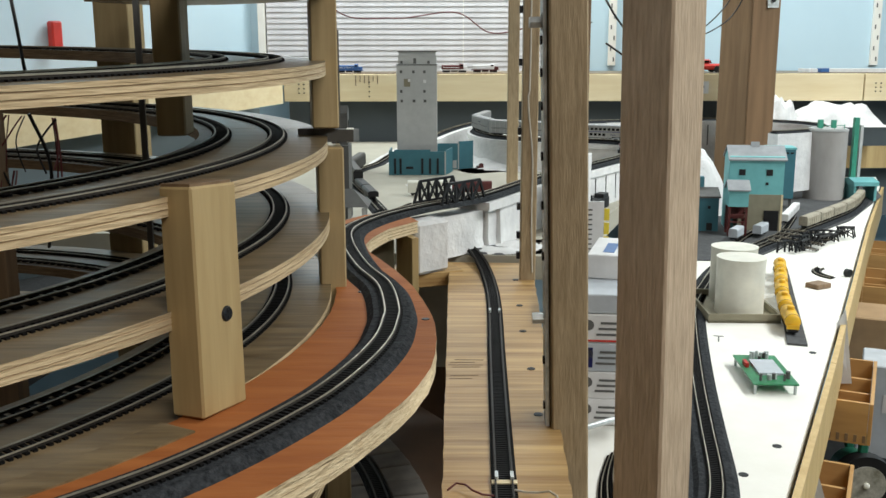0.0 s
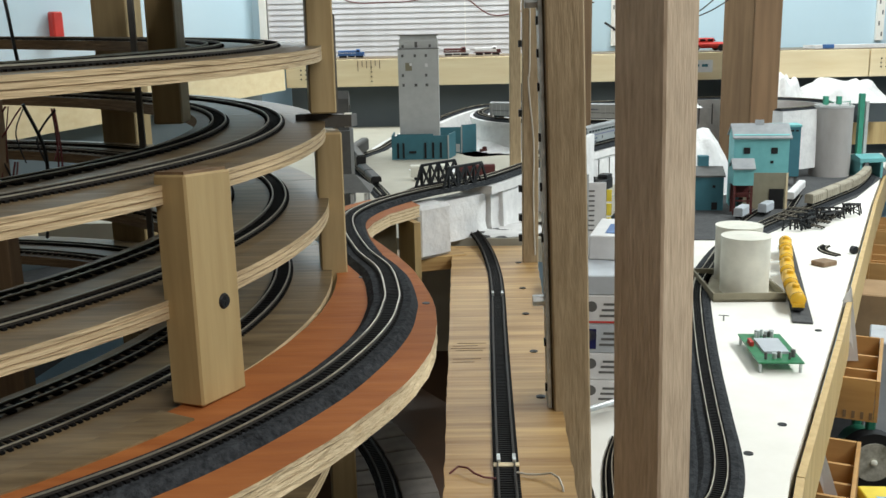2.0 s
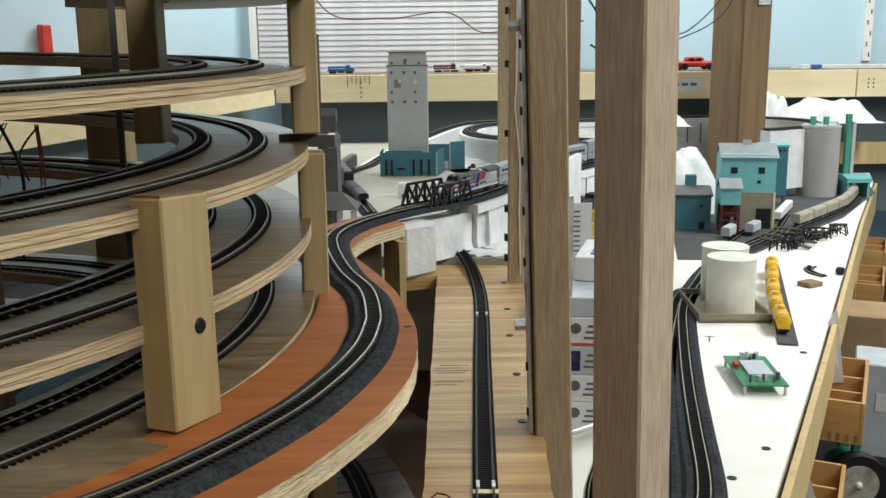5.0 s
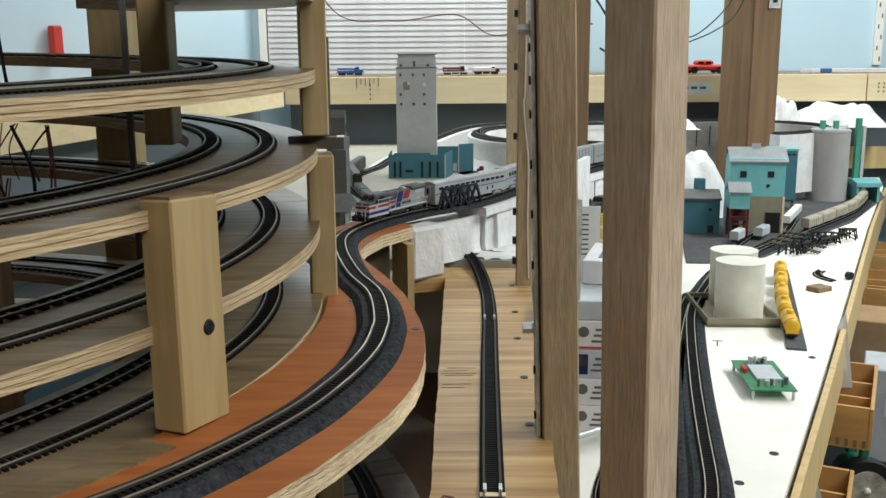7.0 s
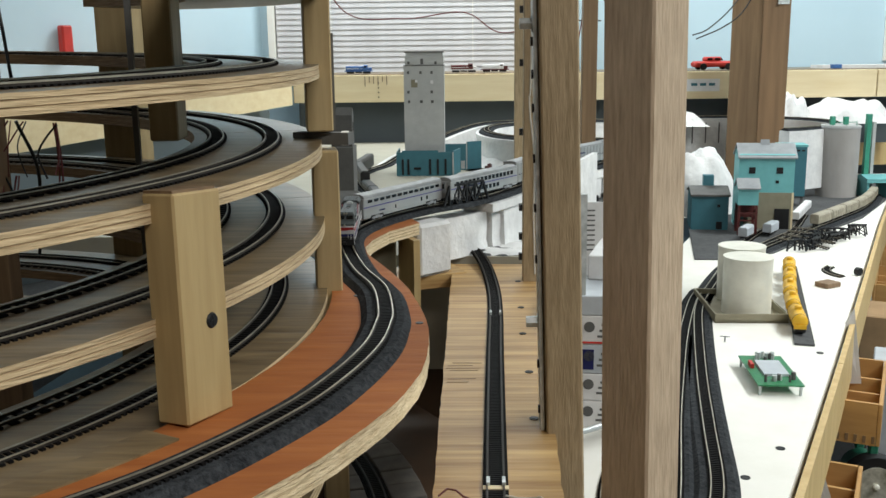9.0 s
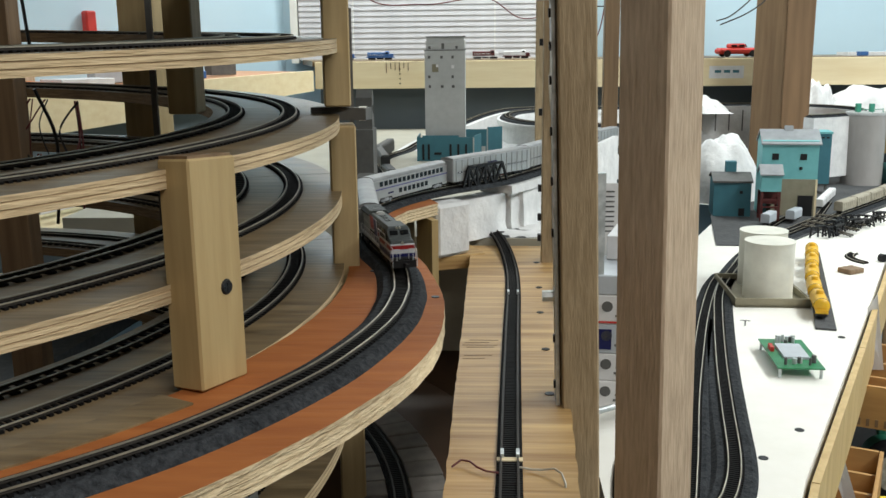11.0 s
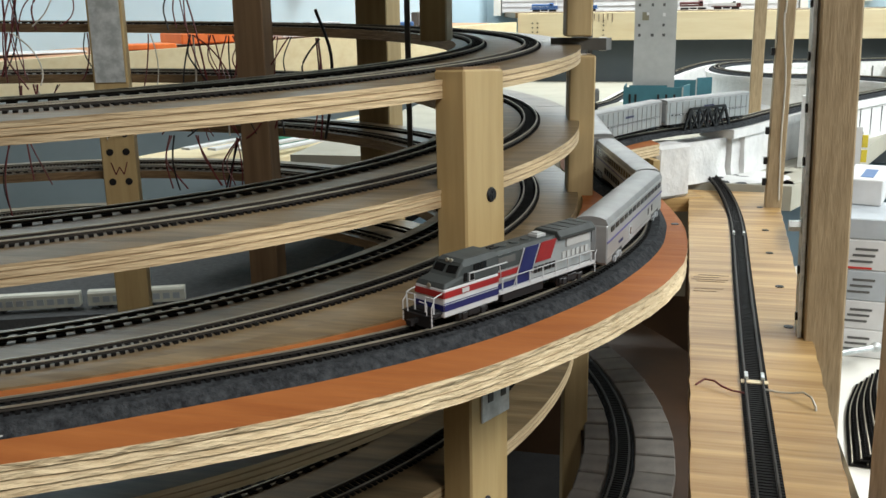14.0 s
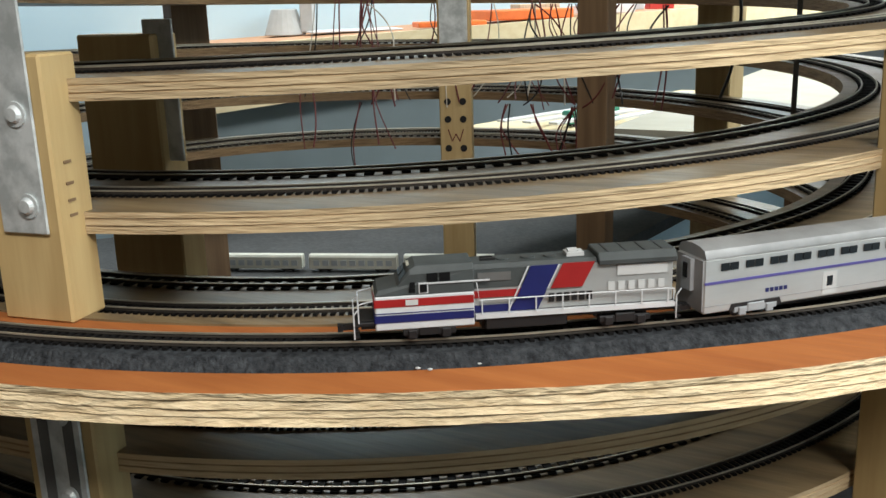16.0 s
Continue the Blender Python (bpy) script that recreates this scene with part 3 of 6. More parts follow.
part("steel_angle", M().box(0, 0, 0, 0.004, 0.008, 0.36), GREYM, helix, "dark slotted steel strip").matrix_basis = pose(-0.2335, 0.763, 1.285, 0, 0, 10)
helix_post(69, 0.502, 0.0, 1.6, 0.052, 0.03, PINE_DULL)
w1 = helix_post(111, 0.350, 0.0, 1.6, 0.042)
part("steel_plate", M().box(-0.0125, 0, 0.45, 0.002, 0.036, 0.16), GALV, w1, "galvanised steel joining plate")
for zz in (1.045, 1.083, 1.106, 1.145, 0.985, 0.955):
    for yy in (-0.01, 0.01):
        part("bolt", M().cyl(-0.0125, yy, zz - 0.8, 0.0045, 0.0018, 10, "x"), IRON, w1)
for a, b in (((0.010, 0.008), (0.005, -0.008)), ((0.005, -0.008), (0.0, 0.002)), ((0.0, 0.002), (-0.005, -0.008)), ((-0.005, -0.008), (-0.010, 0.008))):
    part("letter_stroke", M().beam((-0.0113, a[0], 0.262 + a[1]), (-0.0113, b[0], 0.262 + b[1]), 0.0012, 0.0012), REDW, w1, "red handwritten letter W stroke")
helix_post(80, 0.350, 0.0, 1.6, 0.042, 0.022, OAK_DARK)
helix_post(157, 0.502, 0.0, 1.6, 0.05, 0.03, OAK_DARK)
helix_post(-166, 0.502, 0.0, 1.6, 0.05, 0.03, OAK_DARK)

# bus wires hanging inside the helix
random.seed(11)
for b in range(40):
    th = random.choice((random.uniform(62, 96), random.uniform(84, 106), random.uniform(112, 150)))
    a, rr, turn = radians(th), random.uniform(0.340, 0.366), random.choice((0, 1, 1, 2, 2, 3))
    z0 = hz(-40 - 360 * turn) + 0.0625 * (th + 40) / 360 - PLATE
    x, y = HX + rr * math.cos(a), HY + rr * math.sin(a)
    fall, dx0 = random.choice((0.058, 0.064, 0.118)), random.uniform(-0.03, 0.03)
    for k in range(random.choice((2, 2, 3))):
        ex, sway, ph = dx0 + random.uniform(-0.024, 0.024), random.uniform(0.004, 0.018), random.uniform(0, 6)
        pts = [(x + 0.003 * k + ex * t + sway * math.sin(math.pi * t) * math.cos(ph), y + sway * math.sin(math.pi * t) * math.sin(ph) - 0.008 * t, z0 - fall * t + 0.004 * math.sin(2 * math.pi * t + ph) * t) for t in np.linspace(0, 1, 12)]
        one("feeder_wire", M().tube(pts, random.uniform(0.0007, 0.0012), 5), WHITEW if (b + k) % 9 == 0 else BLACKW if (b + k) % 5 == 0 else REDW, "thin feeder wire hanging between helix turns", "wire", group="feeder wires")
for px, pts in ((0, [(-0.27, 0.63, 1.34), (-0.262, 0.62, 1.31), (-0.25, 0.60, 1.28), (-0.247, 0.60, 1.268)]), (1, [(-0.250, 0.60, 1.255), (-0.244, 0.61, 1.225), (-0.25, 0.62, 1.19), (-0.262, 0.64, 1.165)])):
    one("feeder_wire", M().tube(spline_pts(pts), 0.0011, 6), BLACKW, "black feeder wire draped over the helix", "wire", group="feeder wires")

# ---- orange main line deck ----
DECK = 1.094
MAIN = [(0.45, 2.78, DECK), (0.25, 2.74, DECK), (0.11, 2.62, DECK), (0.075, 2.45, DECK), (0.11, 2.29, DECK), (0.19, 2.21, DECK), (0.30, 2.18, DECK), (0.385, 2.12, DECK), (0.42, 2.03, DECK),
        (0.40, 1.94, DECK), (0.33, 1.82, DECK), (0.245, 1.68, DECK), (0.152, 1.534, DECK), (0.046, 1.318, DECK), (-0.036, 1.22, DECK), (-0.084, 1.14, DECK), (-0.107, 1.061, DECK),
        (-0.101, 0.98, DECK), (-0.077, 0.874, DECK), (-0.052, 0.80, DECK)]


def line_r(deg):
    """The main line's distance from the helix centre, which swells where it leaves the spiral."""
    return float(np.interp(deg, (-65, -48, -40, -33, -22, -11, -3, 3), (0.5335, 0.5340, 0.5415, 0.5475, 0.5500, 0.5475, 0.5405, 0.5345)))


def edge_r(deg):
    """The hand-cut outer edge of the deck, from the helix centre."""
    return float(np.interp(deg, (-64, -56, -50, -43, -37, -28, -19, -15, -12, -8, -4, 0, 4), (0.573, 0.576, 0.581, 0.588, 0.592, 0.593, 0.5925, 0.590, 0.5865, 0.580, 0.574, 0.567, 0.561)))


for k in range(0, 34):
    a = -2 - 4 * k
    MAIN.append((HX + line_r(a) * math.cos(radians(a)), HY + line_r(a) * math.sin(radians(a)), DECK))
main_pts = spline(MAIN, 0.005)
track(main_pts, 0.005, 0.038, "main line model track on grey foam roadbed", group="main line", pitch=0.0042)
deck = thing("main_line_deck", "orange-painted plywood deck carrying the main line", "deck")
outer = [(HX + edge_r(a) * math.cos(radians(a)), HY + edge_r(a) * math.sin(radians(a))) for a in np.arange(-134, 4.6, 1.0)]
outer += [(-0.028, 0.82), (-0.036, 0.848), (-0.047, 0.882), (-0.062, 0.925), (-0.078, 0.967), (-0.084, 1.0), (-0.080, 1.04), (-0.066, 1.09), (-0.034, 1.144), (-0.055, 1.20), (-0.10, 1.19)]
inner = [(-0.135, 1.13), (-0.142, 1.05), (-0.13, 0.96), (-0.105, 0.88), (-0.092, 0.80)] + [(HX + 0.4905 * math.cos(radians(a)), HY + 0.4905 * math.sin(radians(a))) for a in np.arange(2, -135, -1.5)]
ring = outer + inner
md, NR = M(), len(ring)
random.seed(3)
for i in range(8):
    zz = DECK - 0.0138 + 0.0138 * (0, 0.22, 0.27, 0.46, 0.51, 0.74, 0.79, 1.0)[i]
    for j, (x, y) in enumerate(ring):
        e = (0.0009 * (i % 2) + random.uniform(0, 0.0012)) if 0 < i < 7 else random.uniform(0, 0.0007)
        r = math.hypot(x - HX, y - HY)
        s = -1 if j < len(outer) else 1
        md.v.append((x + s * e * (x - HX) / r, y + s * e * (y - HY) / r, zz))
for i in range(7):
    for j in range(NR):
        a, b = i * NR + j, i * NR + (j + 1) % NR
        md.face((a, b, b + NR, a + NR), 1 + i % 2)
md.face([7 * NR + j for j in range(NR)], 0)
md.face([NR - 1 - j for j in range(NR)], 1)
part("deck_board", md, [ORANGE, SAWN, GLUE], deck, bevel=0.0)
land = [(a, float(np.interp(a, (-65, -50, -40, -29), (0.497, 0.4995, 0.508, 0.513)))) for a in np.arange(-134, -28.5, 1.5)]
part("landing_board", M().prism([(HX + r * math.cos(radians(a)), HY + r * math.sin(radians(a))) for a, r in land] + [(HX + 0.4885 * math.cos(radians(a)), HY + 0.4885 * math.sin(radians(a))) for a, r in reversed(land)], DECK, DECK + 0.0011), PLY, deck, "bare plywood landing beside the orange paint")
part("riser_board", M().box(-0.047, 1.135, 1.035, 0.008, 0.05, 0.088, 25), PINE, deck, "pine riser under the deck")
part("riser_board", M().box(-0.095, 1.13, 1.03, 0.09, 0.012, 0.10, 55), KHAKI, deck, "shaded plywood riser")
for a, r in ((-3, 0.566), (6, 0.512)):
    part("screw", M().cyl(HX + r * math.cos(radians(a)), HY + r * math.sin(radians(a)), DECK, 0.003, 0.0005, 10), IRON, deck)
random.seed(8)
for k in range(5):
    a, r = radians(-57 + random.uniform(-2, 3)), 0.5510 + random.uniform(-0.003, 0.004)
    part("glue_spot", M().sphere(HX + r * math.cos(a), HY + r * math.sin(a), DECK + 0.0010, 0.0012, 0.0010, 0.0004, 8, 4), CONC, deck)

# ---- plank with siding track ----
PZ = 1.020
plank = thing("siding_plank", "fir plywood plank carrying a straight siding track", "plank")
random.seed(31)
edge = [(0.062 + 0.049 * t + random.uniform(-0.0006, 0.0006), 0.20 + 1.045 * t) for t in np.linspace(0, 1, 90)]
edge += [(0.003 - 0.007 * t + random.uniform(-0.0006, 0.0006), 1.25 - 1.05 * t) for t in np.linspace(0, 1, 90)]
part("board", M().prism(edge, PZ - 0.018, PZ), FIR, plank)
for x, y in ((0.076, 0.932), (0.0745, 0.817), (0.080, 1.03), (0.0835, 1.15), (0.071, 0.71)):
    part("screw", M().cyl(x, y, PZ, 0.0036, 0.0006, 12).cyl(x, y, PZ + 0.0006, 0.0018, 0.0003, 8), IRON, plank)
for y, x0, x1 in ((0.822, 0.006, 0.030), (0.828, 0.002, 0.033), (0.835, 0.004, 0.026), (0.842, 0.008, 0.034), (0.792, 0.003, 0.022), (0.800, 0.004, 0.028)):
    part("grain_crack", M().box((x0 + x1) / 2, y, PZ + 0.0001, x1 - x0, 0.0007, 0.0005, random.uniform(-3, 3)), OAK_DARK, plank)
SID = spline([(0.030, 0.25, PZ), (0.038, 0.588, PZ), (0.046, 0.85, PZ), (0.0515, 1.01, PZ), (0.052, 1.12, PZ), (0.045, 1.22, PZ + 0.005), (0.030, 1.29, PZ + 0.0115), (-0.002, 1.355, PZ + 0.0135), (-0.04, 1.42, PZ + 0.0135)])
track(SID, 0.0, label="straight black siding track on the plank", group="siding", pitch=0.0032, top=RAILSIDE)
for y, x in ((0.596, 0.0385), (1.00, 0.0513)):
    one("rail_joiner", M().box(-0.005, 0, 0, 0.0022, 0.009, 0.003).box(0.005, 0, 0, 0.0022, 0.009, 0.003), GALV, "small metal rail joiner on the siding", "rail joiner", x, y, PZ + 0.003, -1, group="rail joiners")
one("bare_gap", M().box(0, 0, 0, 0.0165, 0.005, 0.001), WHITEBOARD, "bare wood gap between the ties of two track lengths", "gap", 0.0383, 0.590, PZ + 0.0016, -1)
one("red_wire", M().tube(spline_pts([(0.002, 0.580, PZ + 0.001), (0.010, 0.585, PZ + 0.004), (0.020, 0.572, PZ + 0.003), (0.031, 0.570, PZ + 0.002)]), 0.0007, 6), REDW, "red feeder wire lying on the plank", "wire", group="feeder wires")
one("white_wire", M().tube(spline_pts([(0.044, 0.578, PZ + 0.002), (0.055, 0.574, PZ + 0.002), (0.065, 0.570, PZ + 0.005), (0.070, 0.560, PZ + 0.004), (0.071, 0.552, PZ - 0.004)]), 0.0007, 6), WHITEW, "white feeder wire lying on the plank", "wire", group="feeder wires")

# ---- lower level under the plank ----
low = thing("lower_deck", "brown hardboard lower deck with a stone-edged curve", "deck")
lo = [(HX + 0.66 * math.cos(radians(a)), HY + 0.66 * math.sin(radians(a))) for a in range(-50, 56, 5)]
li = [(HX + 0.495 * math.cos(radians(a)), HY + 0.495 * math.sin(radians(a))) for a in range(55, -51, -5)]
part("board", M().prism(lo + li, 0.862, 0.872), BROWNB, low)
part("back_panel", M().box(-0.15, 1.27, 0.80, 0.34, 0.012, 0.36), BROWNB, low, "dark brown panel")
part("back_panel", M().box(-0.075, 1.255, 0.935, 0.16, 0.008, 0.12), mat("grey_plinth", (0.30, 0.26, 0.20), rough=0.8, scale=20), low, "dull grey-brown riser panel")
random.seed(5)
for r, aw in ((0.558, 3.4), (0.508, 3.6)):
    a = -44.0
    while a < 50:
        s = part("stone", M().box(0, 0, 0, 0.034 if r > 0.53 else 0.022, 2 * math.pi * r * aw / 360 - 0.002, 0.008), STONE, low, bevel=0.001)
        s.matrix_basis = pose(HX + r * math.cos(radians(a)), HY + r * math.sin(radians(a)), 0.876 + random.uniform(-0.0008, 0.0008), 0, 0, a + random.uniform(-1.5, 1.5))
        a += aw
track(arc(HX, HY, 0.531, -45, 50, 0.874, 0.874), 0.004, 0.022, "curved lower level track between stone edging", group="lower track", top=RAILSIDE)

# ---- posts ----
pc = thing("upright_post", "oak upright post with a steel strip bolted to the siding plank", "post", 0.1196, 0.70, 0.0)
pc.matrix_basis = pose(0.1196, 0.70, 0.0, 0, -1.6, 0)
part("timber", M().box(0, 0, 1.2, 0.0265, 0.038, 2.4), OLIVE_OAK, pc, bevel=0.0012).rotation_euler = (0, 0, radians(2))
part("steel_strip", M().box(-0.0152, -0.004, 1.25, 0.0026, 0.018, 0.7), GALV, pc, "slotted galvanised steel strip")
for zz in (0.962, 1.0, 1.035, 1.07, 1.148, 1.185, 1.22, 1.255, 1.278, 1.30):
    part("slot", M().cyl(-0.0179, -0.006, zz, 0.0032, 0.0016, 10, "x"), IRON, pc)
for zz in (1.102, 1.312):
    part("bolt", M().cyl(-0.0252, -0.006, zz, 0.0042, 0.009, 6, "x").cyl(-0.0172, -0.006, zz, 0.0058, 0.0015, 14, "x"), GALV, pc, "hex bolt with washer")
post("upright_post", 0.109, 0.500, 0.0, 2.4, 0.0262, 0.0315, 39.7, OAK, "planed oak upright post beside the aisle").matrix_basis = pose(0.109, 0.500, 1.2, 0, -0.9, 0) @ pose(0, 0, 0, 0, 0, 39.7)
pe = thing("slim_post", "slim pine upright post with a white cable", "post", 0.0985, 1.16, 1.0)
part("timber", M().box(0, 0, 0.7, 0.0185, 0.02, 1.4), OLIVE_OAK, pe, bevel=0.001)
part("cable", M().tube(spline_pts([(-0.004, -0.012, 1.2), (-0.001, -0.012, 0.34), (-0.003, -0.013, 0.24), (0.003, -0.012, 0.17), (0.003, -0.012, 0.10), (0.005, -0.013, 0.03)]), 0.0010, 6), WHITEW, pe, "white electric cable")
for zz in (0.05, 0.075, 0.11, 0.20, 0.28, 0.34):
    part("clip", M().box(-0.012, -0.004, zz, 0.004, 0.008, 0.008), IRON, pe)
post("slim_post", 0.131, 1.95, 1.03, 2.4, 0.022, 0.022, 0, OLIVE_OAK, "slim pine upright post behind the layout")
post("slim_post", 0.280, 2.05, 1.0, 2.4, 0.03, 0.03, 0, OAK_DARK, "brown upright post behind the layout")
col = thing("room_column", "brown stained wooden room column with a steel plate", "column", 0.845, 2.75, 0.0)
part("timber", M().box(-0.035, 0, 1.2, 0.085, 0.09, 2.4, -20), OAK_DARK, col, bevel=0.002)
part("timber", M().box(0.026, -0.02, 1.2, 0.072, 0.09, 2.4, -8), mat("stained_fir", (0.25, 0.15, 0.078), (0.165, 0.098, 0.05), 0.5, scale=7, stretch=(8, 8, 0.4), contrast=0.35), col, bevel=0.002)
part("steel_plate", M().box(0.035, -0.069, 1.435, 0.03, 0.003, 0.05), GALV, col, "small galvanised plate")
part("bolt", M().cyl(0.035, -0.074, 1.43, 0.006, 0.004, 10, "y"), IRON, col)


# ---- terrain ----
def rock(name, label, x, y, z, rx, ry, h, seed, rough=0.35, material=None):
    """A lumpy plaster hill, closed below."""
    m, n = M(), 26
    for j in range(n + 1):
        for i in range(n + 1):
            u, v = -1 + 2 * i / n, -1 + 2 * j / n
            d = math.sqrt(u * u + v * v)
            nz = noise.noise(Vector((u * 1.7 + seed * 7.1, v * 1.7, seed))) + 0.5 * noise.noise(Vector((u * 4.3, v * 4.3 + seed * 3.3, seed)))
            edge = max(0.0, 1 - d ** 3)
            m.v.append((u * rx * (1 + 0.15 * nz), v * ry * (1 + 0.15 * nz), max(0.0, h * edge * (0.75 + rough * nz * 1.6))))
    for j in range(n):
        for i in range(n):
            a = j * (n + 1) + i
            m.face((a, a + 1, a + n + 2, a + n + 1))
    return one(name, m, material or PLASTER, label, "hill", x, y, z, smooth=True)


TZ = 1.027
one("layout_tabletop", M().prism([(-0.62, 1.42), (-0.15, 1.42), (-0.12, 1.28), (0.13, 1.255), (0.24, 1.50), (0.36, 1.85), (0.44, 2.15), (0.55, 2.6), (0.6, 2.93), (-0.62, 2.93)], 0.995, TZ), CREAM, "cream painted layout tabletop", "tabletop")
tab = thing("white_table", "white painted plywood layout table with a pine edge", "table")
part("tabletop", M().prism([(0.12, 0.40), (0.135, 0.40), (0.293, 0.786), (0.471, 1.154), (0.923, 2.1), (1.238, 2.738), (1.32, 2.95), (0.9, 2.95), (0.33, 1.6), (0.12, 1.24)], 0.893, 0.915), WHITE, tab)
EDGE = [(0.135, 0.40), (0.298, 0.786), (0.476, 1.154), (0.928, 2.1), (1.243, 2.738)]
for a, b in zip(EDGE, EDGE[1:]):
    d = Vector((b[0] - a[0], b[1] - a[1])).normalized() * 0.001
    m = wall_strip((a[0] + d.x, a[1] + d.y), (b[0] - d.x, b[1] - d.y), 0.83, 0.9135, -0.007)
    part("edge_board", m, PINE, tab, "pine edge board")
for x, y in ((0.322, 0.894), (0.467, 1.189), (0.27, 0.83)):
    part("screw", M().cyl(x, y, 0.915, 0.0045, 0.0006, 12), IRON, tab, "dark recessed screw")
one("ground_mat", M().prism([(0.44, 1.74), (0.50, 1.735), (0.60, 1.79), (0.712, 1.93), (0.915, 2.16), (1.15, 2.53), (1.24, 2.80), (1.05, 2.88), (0.72, 2.55), (0.50, 2.05)], 0.9154, 0.917), DARKG, "dark grey ground cover around the mill", "ground mat")
# raised loop: deck and white retaining walls
loop = [p for p in main_pts if p[1] > 1.30]
lp = [p[:5] for p in loop]
loop_deck = thing("loop_embankment", "white plastered embankment under the return loop", "embankment")
part("roadway", M().sweep(lp, [(0.026, -0.001), (0.026, -0.012), (-0.026, -0.012), (-0.026, -0.001)]), PLASTER, loop_deck)
part("retaining_wall", M().sweep([p[:5] for p in loop if p[1] > 1.33], [(0.022, -0.0125), (0.024, -0.067), (-0.024, -0.067), (-0.022, -0.0125)]), PLASTER, loop_deck, "white plaster retaining wall")
for i, p in enumerate(loop[::9]):
    if p[1] > 1.6 and p[1] < 2.2:
        part("wall_joint", M().box(p[0] + 0.0235 * p[3], p[1] + 0.0235 * p[4], p[2] - 0.038, 0.0012, 0.0016, 0.045, math.degrees(math.atan2(p[4], p[3]))), GREYM, loop_deck)
wall2 = spline([(0.155, 1.40, 1.128), (0.20, 1.47, 1.134), (0.225, 1.53, 1.136)])
one("curved_parapet", M().sweep([p[:5] for p in wall2], [(0.004, 0), (0.004, -0.10), (-0.004, -0.10), (-0.004, 0)]), PLASTER, "curved white plaster parapet wall", "wall")
one("foam_block", M().box(0, 0, 0, 0.055, 0.044, 0.066), PLASTER, "white foam block beside the main line", "block", -0.031, 1.194, 1.055, 44, bevel=0.004)
one("block_sill", M().box(0, 0, 0, 0.12, 0.06, 0.018), FIR, "plywood sill under the foam block", "board", -0.045, 1.205, 1.0125, 20, bevel=0.001)
foam_line = [p for p in main_pts if 1.235 < p[1] < 1.66]


def foam_piece(i0, i1, out, seed):
    """A hacked foam length under the main line, with an uneven near face."""
    m, run = M(), foam_line[i0:i1]
    for j, p in enumerate(run):
        for u, w in ((0.025, -0.0125), (0.027, -0.024), (0.028, -0.038), (0.027, -0.052), (0.029, -0.0665), (-0.024, -0.0665), (-0.022, -0.0125)):
            nz = noise.noise(Vector((p[5] * 34 + seed, w * 60, seed))) if u > 0 else 0.0
            d = u + (out + 0.0035 * nz if u > 0 else 0.0)
            m.v.append((p[0] + d * p[3], p[1] + d * p[4], p[2] + w))
    n = 7
    for j in range(len(run) - 1):
        for i in range(n):
            a, b = j * n + i, j * n + (i + 1) % n
            m.face((a, a + n, b + n, b))
    m.face(range(n))
    m.face([(len(run) - 1) * n + n - 1 - i for i in range(n)])
    return one("foam_block", m, PLASTER, "white foam length hacked to shape under the main line", "block", group="foam lengths", smooth=True)


FN = len(foam_line)
for a, b, out, seed in ((0, 0.34, -0.002, 2.1), (0.345, 0.55, -0.009, 5.2), (0.555, 0.80, -0.012, 8.4), (0.805, 1.0, -0.017, 3.7)):
    foam_piece(int(FN * a), int(FN * b), out, seed)
rock("plaster_patch", "white plaster spilled at the foot of the foam", 0.05, 1.32, TZ, 0.085, 0.05, 0.007, 3)
rock("gravel_patch", "dark grey ground cover beside the siding", 0.055, 1.300, TZ, 0.045, 0.035, 0.005, 6, material=DARKG)
rock("plaster_hill", "crumpled white plaster cloth hill", 0.575, 2.30, 0.915, 0.10, 0.10, 0.19, 1, 0.12)
rock("plaster_hill", "crumpled white plaster cloth hill", 1.13, 2.86, 1.08, 0.16, 0.07, 0.085, 2, 0.22)
rock("plaster_hill", "crumpled white plaster cloth hill", 0.97, 2.86, 1.08, 0.06, 0.06, 0.10, 5, 0.22)
rock("plaster_hill", "crumpled white plaster cloth hill", 0.62, 2.80, 1.08, 0.09, 0.06, 0.045, 9, 0.4)
rock("plaster_hill", "low white plaster slope under the loop", 0.22, 2.45, TZ, 0.20, 0.30, 0.062, 7, 0.05)
RL = spline([(0.45, 2.80, 1.094), (0.62, 2.86, 1.094), (0.80, 2.88, 1.094), (0.955, 2.80, 1.094), (1.02, 2.66, 1.094), (0.985, 2.55, 1.092), (0.90, 2.49, 1.090), (0.83, 2.465, 1.089)])
part("roadway", M().sweep([p[:5] for p in RL], [(0.020, -0.001), (0.024, -0.150), (-0.024, -0.150), (-0.020, -0.001)]), PLASTER, loop_deck)
for p in RL[6:64:7]:
    part("wall_rib", M().box(p[0] - 0.0222 * p[3], p[1] - 0.0222 * p[4], p[2] - 0.042, 0.003, 0.003, 0.06), GREYM, loop_deck)
track(RL, 0.004, 0.03, "curved track on the far white embankment", group="far tracks")
FL = spline([(-0.11, 1.60, TZ), (-0.15, 1.78, TZ), (-0.195, 1.98, TZ), (-0.21, 2.14, TZ), (-0.172, 2.30, TZ), (-0.135, 2.47, TZ + 0.01), (-0.06, 2.62, 1.06), (0.06, 2.74, 1.09), (0.20, 2.80, 1.094)])
track(FL, 0.004, 0.032, "branch track curving behind the tower", group="far tracks")
one("branch_ramp", M().sweep([p[:5] for p in FL[95:]], [(0.03, -0.001), (0.035, -0.06), (-0.035, -0.06), (-0.03, -0.001)]), PLASTER, "white ramp under the branch track", "ramp")
